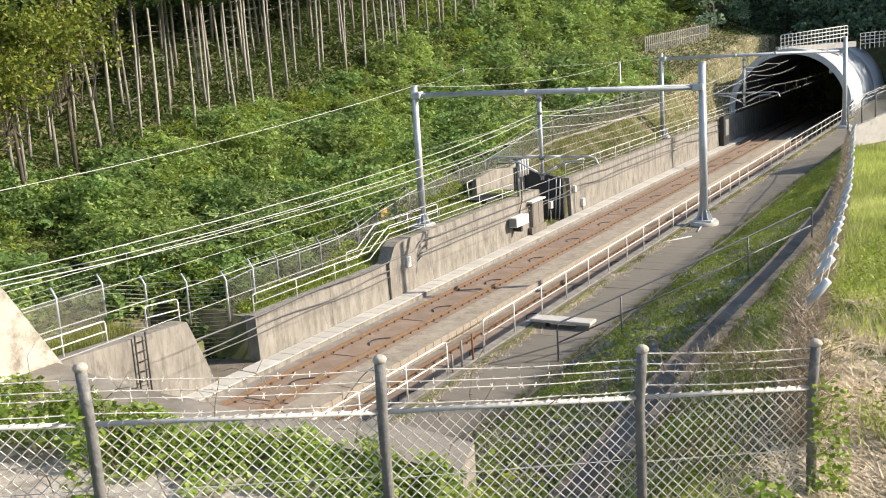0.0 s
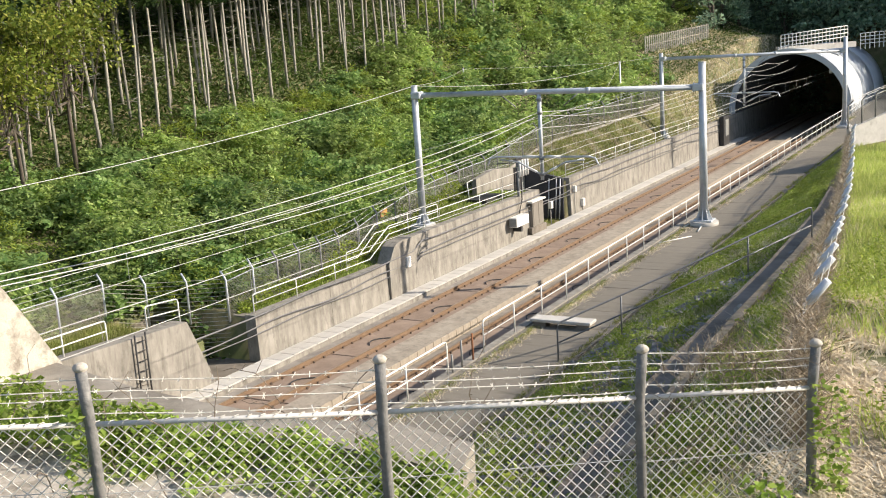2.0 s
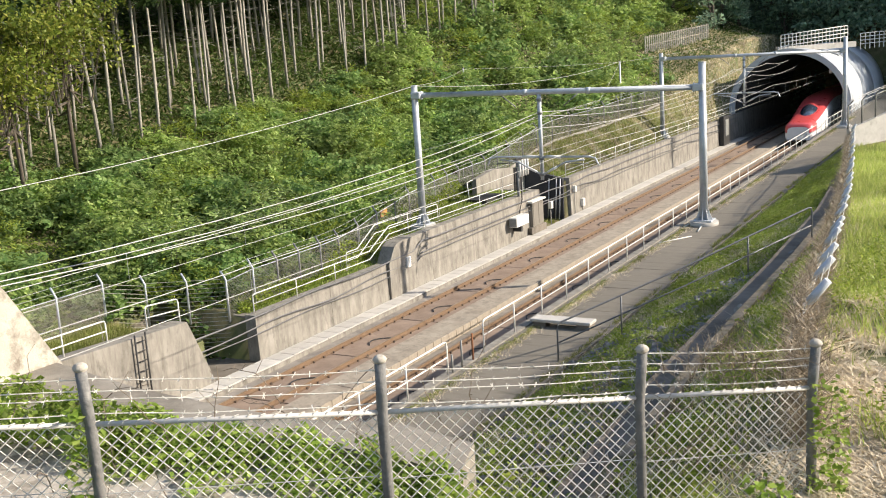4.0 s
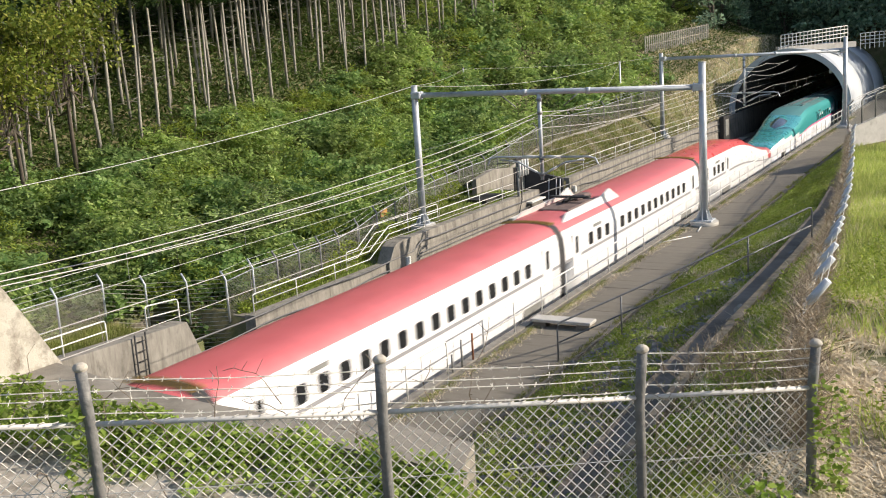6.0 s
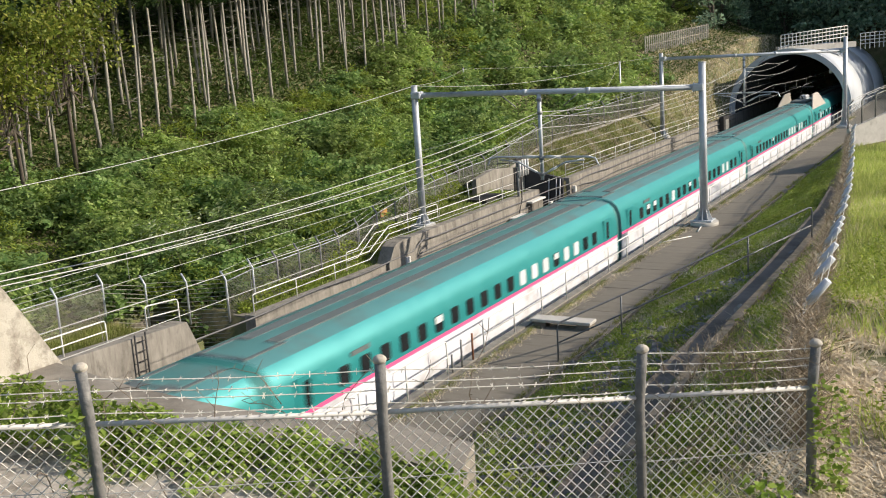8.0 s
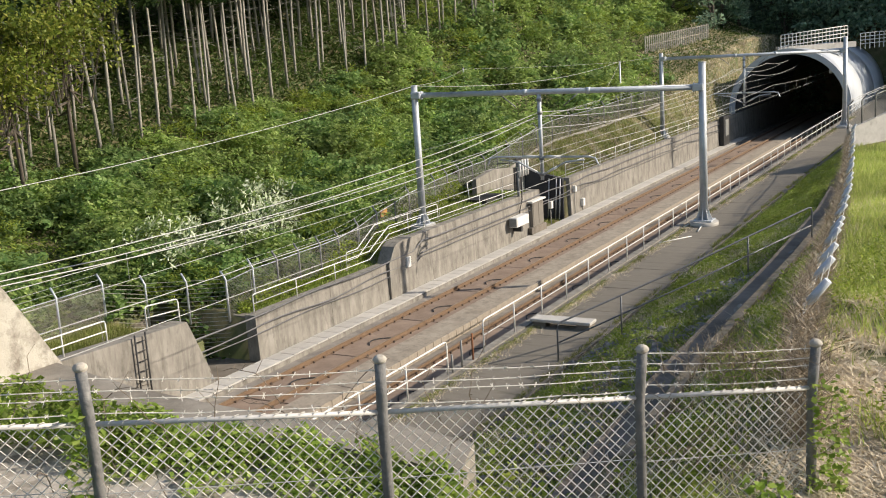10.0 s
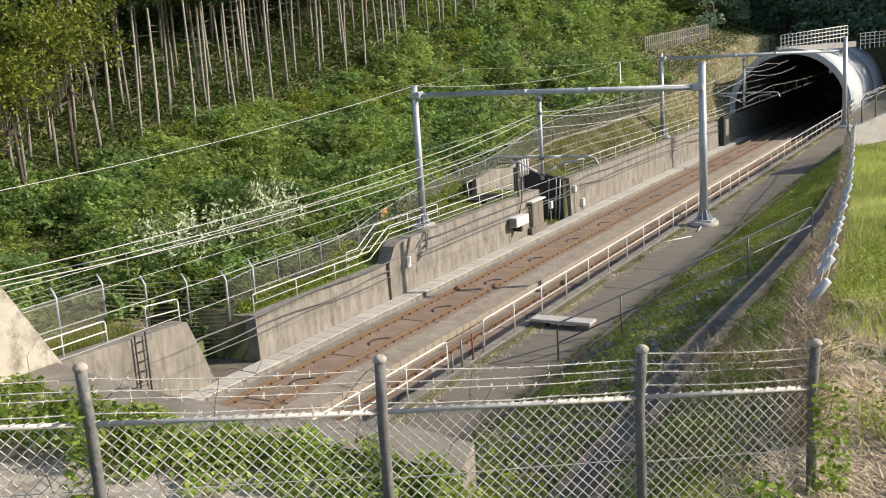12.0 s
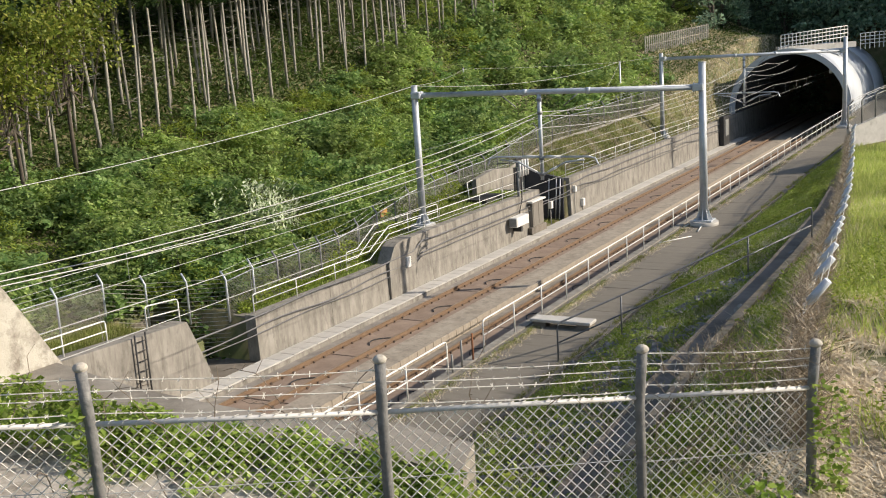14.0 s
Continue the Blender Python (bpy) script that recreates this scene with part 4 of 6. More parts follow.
# drain channel on the bank
ch = thing("drain_channel", "dark concrete drain channel with a raised wall on the bank", "drain", kind="structure")
CL = [(12.6, 9.3, 5.25), (12.27, 11.7, 5.02), (11.9, 16.6, 4.83), (11.75, 21, 4.66), (11.7, 27.3, 4.55), (11.2, 38.7, 4.15), (10.1, 50, 3.45)]
for (xa, ya, za), (xb, yb, zb_) in zip(CL, CL[1:]):
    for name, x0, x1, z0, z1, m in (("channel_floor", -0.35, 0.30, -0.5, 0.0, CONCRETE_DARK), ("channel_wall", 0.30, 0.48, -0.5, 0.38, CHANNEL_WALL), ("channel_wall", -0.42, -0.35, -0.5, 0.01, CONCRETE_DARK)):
        bm = bmesh.new()
        v = [bm.verts.new(p) for p in ((xa + x0, ya, za + z0), (xa + x1, ya, za + z0), (xa + x1, ya, za + z1), (xa + x0, ya, za + z1),
                                       (xb + x0, yb, zb_ + z0), (xb + x1, yb, zb_ + z0), (xb + x1, yb, zb_ + z1), (xb + x0, yb, zb_ + z1))]
        for f in ((3, 2, 1, 0), (4, 5, 6, 7), (0, 1, 5, 4), (1, 2, 6, 5), (2, 3, 7, 6), (3, 0, 4, 7)):
            bm.faces.new([v[i] for i in f])
        bmesh.ops.recalc_face_normals(bm, faces=bm.faces[:])
        part(name, bm, m, ch)

# headwall below the near fence
hw = thing("headwall", "weathered concrete headwall slab below the near fence", "headwall", kind="structure")
part("slab", prismed(((4.4, 8.0), (4.62, 9.2), (4.65, 9.97), (6.73, 9.49), (8.06, 9.34), (9.6, 9.25), (10.8, 9.55), (11.95, 9.3), (12.2, 8.45), (11.55, 8.62), (10.2, 8.72), (7.9, 8.2)), "z", 2.0, 6.6), HEADWALL, hw)
part("lower_ledge", prismed(((4.4, 3.6), (4.4, 8.0), (7.9, 8.19), (10.2, 8.71), (11.55, 8.61), (12.3, 8.43), (12.6, 7.4), (11.9, 6.0), (9.5, 3.6)), "z", 2.0, 6.44), BEIGE_WORN, hw, "worn beige ledge below the slab")
part("wing_wall", prismed(((10.12, 6.5), (9.25, 7.93), (8.0, 9.6), (4.5, 9.6), (4.5, 6.5)), "x", 3.4, 4.62),
     mat("bleached_patchy_concrete", (0.40, 0.37, 0.31), (0.50, 0.47, 0.40), 3, 0.95, 0.4, stain=(0.20, 0.175, 0.14), stain_scale=2.6, stain_at=0.53), hw, "bleached patchy wing wall")


# ---- the trains ----
GREEN = mat("glossy_green_paint", (0.014, 0.28, 0.28), (0.018, 0.305, 0.305), 2, 0.40, 0.0, metal=0.3, spec=1.0)
# body green lightened: the sky's reflection on nose and canopy is in the colour
NOSE_SKY_SHEEN = mat("green_paint_lightened_for_sky", (0.035, 0.35, 0.37), (0.045, 0.38, 0.40), 2, 0.28, 0.0, metal=0.3, spec=1.0, coat=0.5)
GREEN_ROOF = mat("dusty_green_roof", (0.085, 0.26, 0.26), (0.11, 0.295, 0.29), 1.5, 0.42, 0.02, metal=0.2, spec=0.8, stain=(0.12, 0.20, 0.185), stain_scale=0.5)
TRAIN_WHITE = mat("glossy_white_paint", (0.80, 0.80, 0.80), (0.84, 0.84, 0.84), 2, 0.3, 0.0, coat=0.3)
SKIRT = mat("dusty_white_skirt", (0.70, 0.72, 0.77), (0.78, 0.80, 0.85), 2, 0.5, 0.02, stain=(0.5, 0.48, 0.47), stain_scale=1)
PINK = mat("pink_stripe", (0.80, 0.10, 0.26), (0.84, 0.13, 0.30), 2, 0.35, 0.0)
RED = mat("glossy_red_paint", (0.66, 0.085, 0.085), (0.72, 0.10, 0.10), 2, 0.3, 0.0, coat=0.4)
# roof red paled towards pink to hold the sheen of the sky
RED_ROOF = mat("sheen_paled_red_roof", (0.60, 0.125, 0.13), (0.68, 0.16, 0.165), 1.5, 0.42, 0.02, metal=0.2, spec=0.9)
SILVER = mat("silver_stripe", (0.26, 0.26, 0.27), (0.30, 0.30, 0.31), 2, 0.4, 0.0)
GLASS = mat("dark_tinted_glass", (0.012, 0.014, 0.016), (0.02, 0.022, 0.025), 2, 0.12, 0.0, coat=0.5)
WINDSCREEN = mat("blue_grey_windscreen_glass", (0.03, 0.045, 0.07), (0.045, 0.06, 0.09), 2, 0.16, 0.0, coat=0.8, spec=1.0)
BLIND = mat("white_window_blind", (0.62, 0.66, 0.66), (0.70, 0.73, 0.73), 2, 0.35, 0.0)
GANG = mat("dark_gangway_bellows", (0.03, 0.03, 0.032), (0.05, 0.05, 0.052), 5, 0.8, 0.2)
GANG_GREEN = mat("green_gangway_cover", (0.02, 0.15, 0.145), (0.025, 0.18, 0.17), 5, 0.6, 0.1)
ROOF_GREY = mat("grey_roof_walk", (0.085, 0.11, 0.112), (0.125, 0.15, 0.152), 3, 0.8, 0.1)
COVER = mat("beige_grey_cover", (0.40, 0.365, 0.315), (0.45, 0.41, 0.36), 2, 0.6, 0.03)
COVER_PALE = mat("off_white_cover", (0.62, 0.60, 0.57), (0.70, 0.68, 0.65), 2, 0.5, 0.03)
COVER_BROWN = mat("sooty_brown_roof_gear", (0.11, 0.075, 0.065), (0.20, 0.14, 0.125), 3, 0.8, 0.1)
YELLOW = mat("yellow_hose", (0.38, 0.23, 0.05), (0.46, 0.29, 0.08), 4, 0.6, 0.1)

# half section from the skirt up to the roof crown: width share, height
SECTION = [(0.86, 0.22), (0.955, 0.55), (1.0, 1.1), (1.0, 1.94), (1.0, 2.06), (0.995, 2.55), (0.965, 2.95), (0.90, 3.24), (0.78, 3.46), (0.60, 3.58), (0.32, 3.635), (0.0, 3.65)]


def ring_points(w, h, base):
    k = (h - base) / (3.65 - 0.22)
    right = [(q[0] * w, base + (q[1] - 0.22) * k) for q in SECTION]
    return right + [(-x, z) for x, z in reversed(right[:-1])]


def loft(stations, i0, i1, proud=0.0):
    """A skin through stations (y, half width, roof height, base height) between two section indices, on both sides."""
    bm = bmesh.new()
    n = 2 * len(SECTION) - 1
    rows = [[bm.verts.new((x * (1 + proud / w), y, z + (proud if z > 3.3 else 0))) for x, z in ring_points(w, h, b)] for y, w, h, b in stations]
    for r0, r1 in zip(rows, rows[1:]):
        for k in range(n - 1):
            kk = min(k, n - 2 - k)
            if i0 <= kk < i1:
                bm.faces.new((r0[k], r1[k], r1[k + 1], r0[k + 1])).smooth = True
    if i0 == 0:
        for r in (rows[0], rows[-1]):
            for k in range(len(SECTION) - 1):
                bm.faces.new((r[k], r[k + 1], r[n - 2 - k], r[n - 1 - k])) if k < len(SECTION) - 2 else bm.faces.new((r[k], r[k + 1], r[k + 2]))
    loose = [v for v in bm.verts if not v.link_faces]
    bmesh.ops.delete(bm, geom=loose, context="VERTS")
    bmesh.ops.recalc_face_normals(bm, faces=bm.faces[:])
    return bm


def pane(x, y, w, z0, z1):
    """A rounded window pane on the body side."""
    bm = bmesh.new()
    s = 1 if x > 0 else -1
    r = 0.09
    out = []
    for cy, cz, a0 in ((y + w / 2 - r, z1 - r, 0), (y - w / 2 + r, z1 - r, 90), (y - w / 2 + r, z0 + r, 180), (y + w / 2 - r, z0 + r, 270)):
        for a in (0, 45, 90):
            t = radians(a0 + a)
            out.append((cy + r * math.cos(t), cz + r * math.sin(t)))
    lo = [bm.verts.new((x - s * 0.02, p, q)) for p, q in out]
    hi = [bm.verts.new((x + s * 0.012, p, q)) for p, q in out]
    bm.faces.new(hi)
    for k in range(len(out)):
        bm.faces.new((lo[k], lo[(k + 1) % len(out)], hi[(k + 1) % len(out)], hi[k]))
    bmesh.ops.recalc_face_normals(bm, faces=bm.faces[:])
    return bm


def bogie(parent, y):
    b = part("bogie", boxed(-1.05, 1.05, y - 1.7, y + 1.7, 0.35, 0.75, 0.05), DARK_IRON, parent)
    for dy in (-1.25, 1.25):
        for s in (-1, 1):
            part("wheel", tubed([(s * 0.69, y + dy, 0.43), (s * 0.82, y + dy, 0.43)], 0.43, 20), DARK_IRON, b)


def pantograph(parent, y, wd, cover_material, low):
    g = part("pantograph_base", boxed(-0.7, 0.7, y - 1.6, y + 1.6, 3.55, 3.70 if low else 3.82, 0.04), COVER_BROWN if low else ROOF_GREY, parent)
    part("pantograph_arm", tubed([(0, y + 0.9, 3.8), (0, y - 0.5, 3.84 if low else 4.3), (0, y + 0.3, 3.92 if low else 4.92)], 0.05, 8), DARK_IRON, g)
    part("pantograph_head", boxed(-0.95, 0.95, y + 0.15, y + 0.45, 3.9 if low else 4.9, 3.98 if low else 4.98, 0.02), DARK_IRON, g)
    part("insulator_cover", boxed(-0.3, 0.3, y + 0.7, y + 2.2, 3.66, 3.86 if low else 4.15, 0.08), COVER_BROWN if low else GALV, g)
    for s in (-1, 1):
        bm = bmesh.new()
        if low:
            prof = [(y - 3.6, 3.35), (y - 2.6, 3.74), (y + 1.5, 3.78), (y + 2.5, 4.0), (y + 3.7, 3.35)]
            x0, x1 = s * wd * 0.80, s * wd * 0.70
        else:
            prof = [(y - 3.5, 3.22), (y - 1.5, 4.43), (y + 0.9, 4.43), (y + 3.4, 3.22)]
            x0, x1 = s * wd * 0.93, s * wd * 0.74
        v0 = [bm.verts.new((x0 if z < 3.4 else x1, yy, z)) for yy, z in prof]
        v1 = [bm.verts.new((v.co.x - s * 0.09, v.co.y, v.co.z)) for v in v0]
        bm.faces.new(v0), bm.faces.new(v1[::-1])
        for k in range(len(v0)):
            q = (k + 1) % len(v0)
            bm.faces.new((v0[k], v0[q], v1[q], v1[k]))
        bmesh.ops.recalc_face_normals(bm, faces=bm.faces[:])
        part("side_cover", bm, cover_material, parent, "low pantograph side cover" if low else "tall pantograph side cover")


def make_car(kind, length, nose, name, label, group, seed, panto=0):
    """kind: 'green' or 'red'. nose: 0 none, -1 at the leading end, 1 at the trailing end. The leading end lies at y = 0."""
    r = random.Random(seed)
    car = thing(name, label, "train car", group)
    w = 1.675 if kind == "green" else 1.4725
    up, roof, stripe, low = (GREEN, GREEN_ROOF, PINK, TRAIN_WHITE) if kind == "green" else (TRAIN_WHITE, RED_ROOF, SILVER, TRAIN_WHITE)
    ln = 14.5 if kind == "green" else 12.5
    g = 0.28
    if nose:
        if kind == "green":
            shape = [(0.0, 0.60, 0.42, 0.14), (0.012, 0.72, 0.48, 0.08), (0.04, 0.74, 0.515, 0.04), (0.15, 0.75, 0.56, 0.0), (0.3, 0.80, 0.61, 0.0), (0.45, 0.875, 0.67, 0.0), (0.6, 0.955, 0.77, 0.0),
                     (0.73, 0.99, 0.885, 0.0), (0.86, 1, 0.965, 0.0), (1, 1, 1, 0.0)]
        else:
            shape = [(0.0, 0.64, 0.42, 0.14), (0.012, 0.78, 0.48, 0.08), (0.05, 0.84, 0.515, 0.04), (0.16, 0.89, 0.55, 0.0), (0.3, 0.93, 0.615, 0.0), (0.45, 0.965, 0.72, 0.0), (0.6, 0.985, 0.83, 0.0),
                     (0.75, 1, 0.93, 0.0), (0.88, 1, 0.98, 0.0), (1, 1, 1, 0.0)]
        st = [(s * ln, w * a, 3.65 * h, 0.22 + lift) for s, a, h, lift in shape]
        st += [(y, w, 3.65, 0.22) for y in np.linspace(ln + 1, length - g, 6)]
        if nose == 1:
            st = [(length - y, a, h, b) for y, a, h, b in reversed(st)]
    else:
        st = [(y, w, 3.65, 0.22) for y in np.linspace(g, length - g, 8)]
    part("lower_body", loft(st, 0, 3), SKIRT if kind == "green" else low, car, "white lower body and skirt")
    part("stripe", loft(st, 3, 4), stripe, car, "pink waist stripe" if kind == "green" else "silver waist stripe")
    if kind == "green":
        part("upper_body", loft(st, 4, 8), up, car, "glossy green body side")
        part("roof", loft(st, 8, 12), roof, car, "dusty green roof")
    else:
        part("upper_body", loft(st, 4, 7), up, car, "glossy white body side")
        part("roof", loft(st, 7, 12), RED if nose else roof, car, "red roof")
    if nose and kind == "green":
        front = [q for q in st if (q[0] if nose == -1 else length - q[0]) <= ln * 0.74]
        part("nose_top", loft(front, 7, 12, 0.008), NOSE_SKY_SHEEN, car, "nose top in green lightened like reflected sky")
        for reach, top in ((0.61, 4), (0.61, 5), (0.46, 6), (0.31, 7)):
            front = [q for q in st if (q[0] if nose == -1 else length - q[0]) <= ln * reach]
            part("nose_flank", loft(front, top - 1, top, 0.012), TRAIN_WHITE, car, "white flank of the long nose")
    if nose and kind == "red":
        front = [q for q in st if (q[0] if nose == -1 else length - q[0]) <= ln * 0.17]
        part("nose_cap", loft(front, 4, 12, 0.012), RED, car, "red cap of the nose")
    ya, yb = (ln if nose == -1 else g), (length - ln if nose == 1 else length - g)
    # end gangways
    gm = GANG_GREEN if kind == "green" else GANG
    for e, has in ((0, nose != -1), (1, nose != 1)):
        if has:
            y0, y1 = (-0.28, g) if e == 0 else (length - g, length + 0.0)
            if e == 0:
                y0 = 0.0
            sec = [(y0, w * 0.992, 3.63, 0.45), (y1, w * 0.992, 3.63, 0.45)]
            part("gangway", loft(sec, 0, 12), gm, car, "flexible gangway cover")
            if kind == "red":
                yy = y0 + 0.14
                part("roof_hose", tubed([(x, yy, 3.66 - 0.12 * (x / w) ** 2) for x in np.linspace(-0.75 * w, 0.75 * w, 9)], 0.035, 6), YELLOW, car, "yellow roof cable")
    # windows and doors
    for s in (-1, 1):
        x = s * w
        for e, yd in ((0, ya + 1.25), (1, yb - 1.25)):
            if kind == "green" and (e, nose) in ((1, -1), (0, 1)):
                continue
            if (e == 0 and nose == -1) or (e == 1 and nose == 1):
                yd += 1.0 if e == 0 else -1.0
            d = part("door", boxed(x - 0.015, x + 0.015, yd - 0.45, yd + 0.45, 1.28, 2.98, 0.008), up if kind == "red" else GREEN, car, "flush sliding door")
            if kind == "green":
                part("stripe_on_door", boxed(x - 0.02, x + 0.02, yd - 0.45, yd + 0.45, 1.94, 2.06), stripe, d)
                part("door_foot", boxed(x - 0.019, x + 0.019, yd - 0.45, yd + 0.45, 1.27, 1.94), TRAIN_WHITE, d)
            part("door_pane", pane(x + s * 0.012, yd, 0.28, 2.12, 2.85), GLASS, d, "narrow dark door window")
        y = ya + 2.9
        while y < yb - 2.7:
            drawn = r.random() < (0.4 if kind == "green" else 0.2)
            ob = part("window", pane(x, y, 0.50, 2.18, 2.70), BLIND if drawn and r.random() < 0.55 else GLASS, car, "rounded window with a drawn white blind" if drawn else "")
            if drawn and ob.data.materials[0] == GLASS:
                part("blind", boxed(x + s * 0.012 - 0.004, x + s * 0.012 + 0.004, y - 0.22, y + 0.22, 2.46, 2.68), BLIND, ob, "half-drawn white blind")
            y += 1.04 if kind == "green" else 1.0
        part("number_panel", boxed(x * 0.992 - 0.012, x * 0.992 + 0.012, ya + 3.3, ya + 4.2, 2.82, 2.95), ROOF_GREY if kind == "green" else GALV_DULL, car, "small display panel")
        if kind == "red":
            part("skirt_grille", boxed(x * 0.985 - 0.03, x * 0.985 + 0.03, yb - 3.6, yb - 1.7, 0.75, 1.1), GALV_DULL, car, "grey skirt grille")
    if kind == "green":
        for x in (-0.45, 0.45):
            part("roof_walk", boxed(x - 0.2, x + 0.2, ya + 1.5, yb - 1.5, 3.55, 3.658), ROOF_GREY, car, "grey roof strip")
        for y in (ya + 0.9, yb - 0.9):
            for dx in (-0.75, 0.75):
                part("roof_frame", boxed(dx - 0.06, dx + 0.06, y - 0.8, y + 0.8, 3.5, 3.635), ROOF_GREY, car)
            part("roof_frame", boxed(-0.8, 0.8, y - 0.86, y - 0.74, 3.52, 3.66), ROOF_GREY, car)
    elif nose:
        part("roof_walk", boxed(0.37, 0.41, ya + 2.5, ya + 7.5, 3.60, 3.645), YELLOW, car, "thin yellow roof line")
    bogie(car, (ya + 3.5) if nose != -1 else 4.5)
    bogie(car, (yb - 3.5) if nose != 1 else length - 4.5)
    part("underframe", boxed(-w * 0.8, w * 0.8, (ya if nose != -1 else 3), (yb if nose != 1 else length - 3), 0.3, 1.0), DARK_IRON, car)
    if panto:
        pantograph(car, 4.3 if panto < 0 else length - 4.3, w, COVER if kind == "green" else COVER_PALE, kind == "red")
    if nose:
        sgn = 1 if nose == -1 else -1
        at = (lambda s: s * sgn + (0 if nose == -1 else length))
        cy, base, half = (at(8.7), 2.02, 2.95) if kind == "green" else (at(5.7), 1.98, 2.7)
        # canopy with its dark windscreen
        for nm, m, lo, hi, grow, lab in (("canopy", NOSE_SKY_SHEEN if kind == "green" else RED, -1.0, 1.0, 1.0, "raised cab canopy"), ("windscreen", WINDSCREEN, -0.97, 0.12, 1.035, "dark wrap-round windscreen")):
            bm = bmesh.new()
            rows = []
            for u in np.linspace(lo, hi, 15):
                row = []
                rad = math.sqrt(max(0.0, 1 - u * u))
                for v in np.linspace(-1, 1, 13):
                    a = v * (1.42 if nm == "windscreen" else 1.6)
                    row.append(bm.verts.new((0.88 * grow * rad * math.sin(a), cy + sgn * u * half * grow, base + u * 0.55 + 1.0 * grow * rad * math.cos(a))))
                rows.append(row)
            for r0, r1 in zip(rows, rows[1:]):
                for k in range(12):
                    bm.faces.new((r0[k], r0[k + 1], r1[k + 1], r1[k])).smooth = True
            bmesh.ops.remove_doubles(bm, verts=bm.verts[:], dist=0.001)
            bmesh.ops.recalc_face_normals(bm, faces=bm.faces[:])
            part(nm, bm, m, car, lab)
        part("coupler_cover", tubed([(0, at(0.35), 1.0), (0, at(0.05), 1.0)], 0.42, 16), GANG, car, "dark coupler opening")
        for s in (-1, 1):
            part("headlight", boxed(s * 0.95 - 0.12, s * 0.95 + 0.12, min(at(2.2), at(3.0)), max(at(2.2), at(3.0)), 1.72, 1.80, 0.02), GLASS, car, "slim dark headlight")
    if kind == "green" and nose:
        # pale curved emblem on the body side
        for s in (-1, 1):
            yq = (yb - 1.75) if nose == -1 else ya + 1.75
            em = [(-1.15, 2.22), (-0.6, 2.30), (0.1, 2.24), (0.75, 2.42), (1.25, 2.72), (0.95, 2.70), (1.2, 2.93), (0.8, 2.84), (0.95, 3.08), (0.45, 2.86), (0.15, 2.66), (-0.25, 2.56), (-0.05, 2.80), (0.25, 3.02), (-0.35, 2.84),
                  (-0.62, 2.52)]
            side = [(yq - nose * p, q, s * (w * float(np.interp(q, (2.06, 2.55, 2.95, 3.24), (1, 0.995, 0.965, 0.90))) + 0.014)) for p, q in em]
            bm = bmesh.new()
            a = [bm.verts.new((x, p, q)) for p, q, x in side]
            b = [bm.verts.new((x - s * 0.03, p, q)) for p, q, x in side]
            bm.faces.new(a), bm.faces.new(b[::-1])
            for k in range(len(em)):
                bm.faces.new((a[k], a[(k + 1) % len(em)], b[(k + 1) % len(em)], b[k]))
            bmesh.ops.recalc_face_normals(bm, faces=bm.faces[:])
            part("emblem", bm, BLIND, car, "pale curved emblem")
    return car


TIP0, SPEED = 421.9, 81.5
CARS = []
RG, GG = "cars of the red train", "cars of the green train"
RED_MID = "white train car with a red roof and silver waist stripe"
GREEN_MID = "glossy green train car with white skirt, pink stripe"
pos = 0.0
protos = {}
for i in range(7):
    nose = -1 if i == 0 else 1 if i == 6 else 0
    ln = {-1: 22.15, 0: 20.5, 1: 21.1}[nose]
    pan = 1 if i == 1 else -1 if i == 5 else 0
    lab = "long-nosed white and red end car coupled in the train" if nose else "white train car with red roof and pantograph covers" if pan else RED_MID
    key = ("red", nose, pan)
    car = copy_thing(protos[key], Matrix()) if key in protos else make_car("red", ln, nose, "red_train_car", lab, RG, 11 + i, pan)
    protos.setdefault(key, car)
    CARS.append((car, pos))
    pos += ln
for i in range(10):
    nose = -1 if i == 0 else 1 if i == 9 else 0
    ln = {-1: 27.55, 0: 25.0, 1: 26.5}[nose]
    pan = -1 if i in (3, 7) else 0
    lab = "long-nosed green and white end car with a dark windscreen" if nose else "glossy green train car with tall beige pantograph covers" if pan else GREEN_MID
    key = ("green", nose, pan, i % 2)
    car = copy_thing(protos[key], Matrix()) if key in protos else make_car("green", ln, nose, "green_train_car", lab, GG, 40 + i, pan)
    protos.setdefault(key, car)
    CARS.append((car, pos))
    pos += ln


# ---- vegetation ----
def stuff(name, parts, material, label, category):
    v = np.concatenate([p[0] for p in parts])
    off, fs = 0, []
    for p in parts:
        fs.append(p[1] + off)
        off += len(p[0])
    return tagged(new(name, raw_mesh(name, v, np.concatenate(fs), material)), label, category, kind="stuff")


def on_hill(x, y):
    return x < np.interp(y, FENCE_Y, FENCE_X) - 0.7


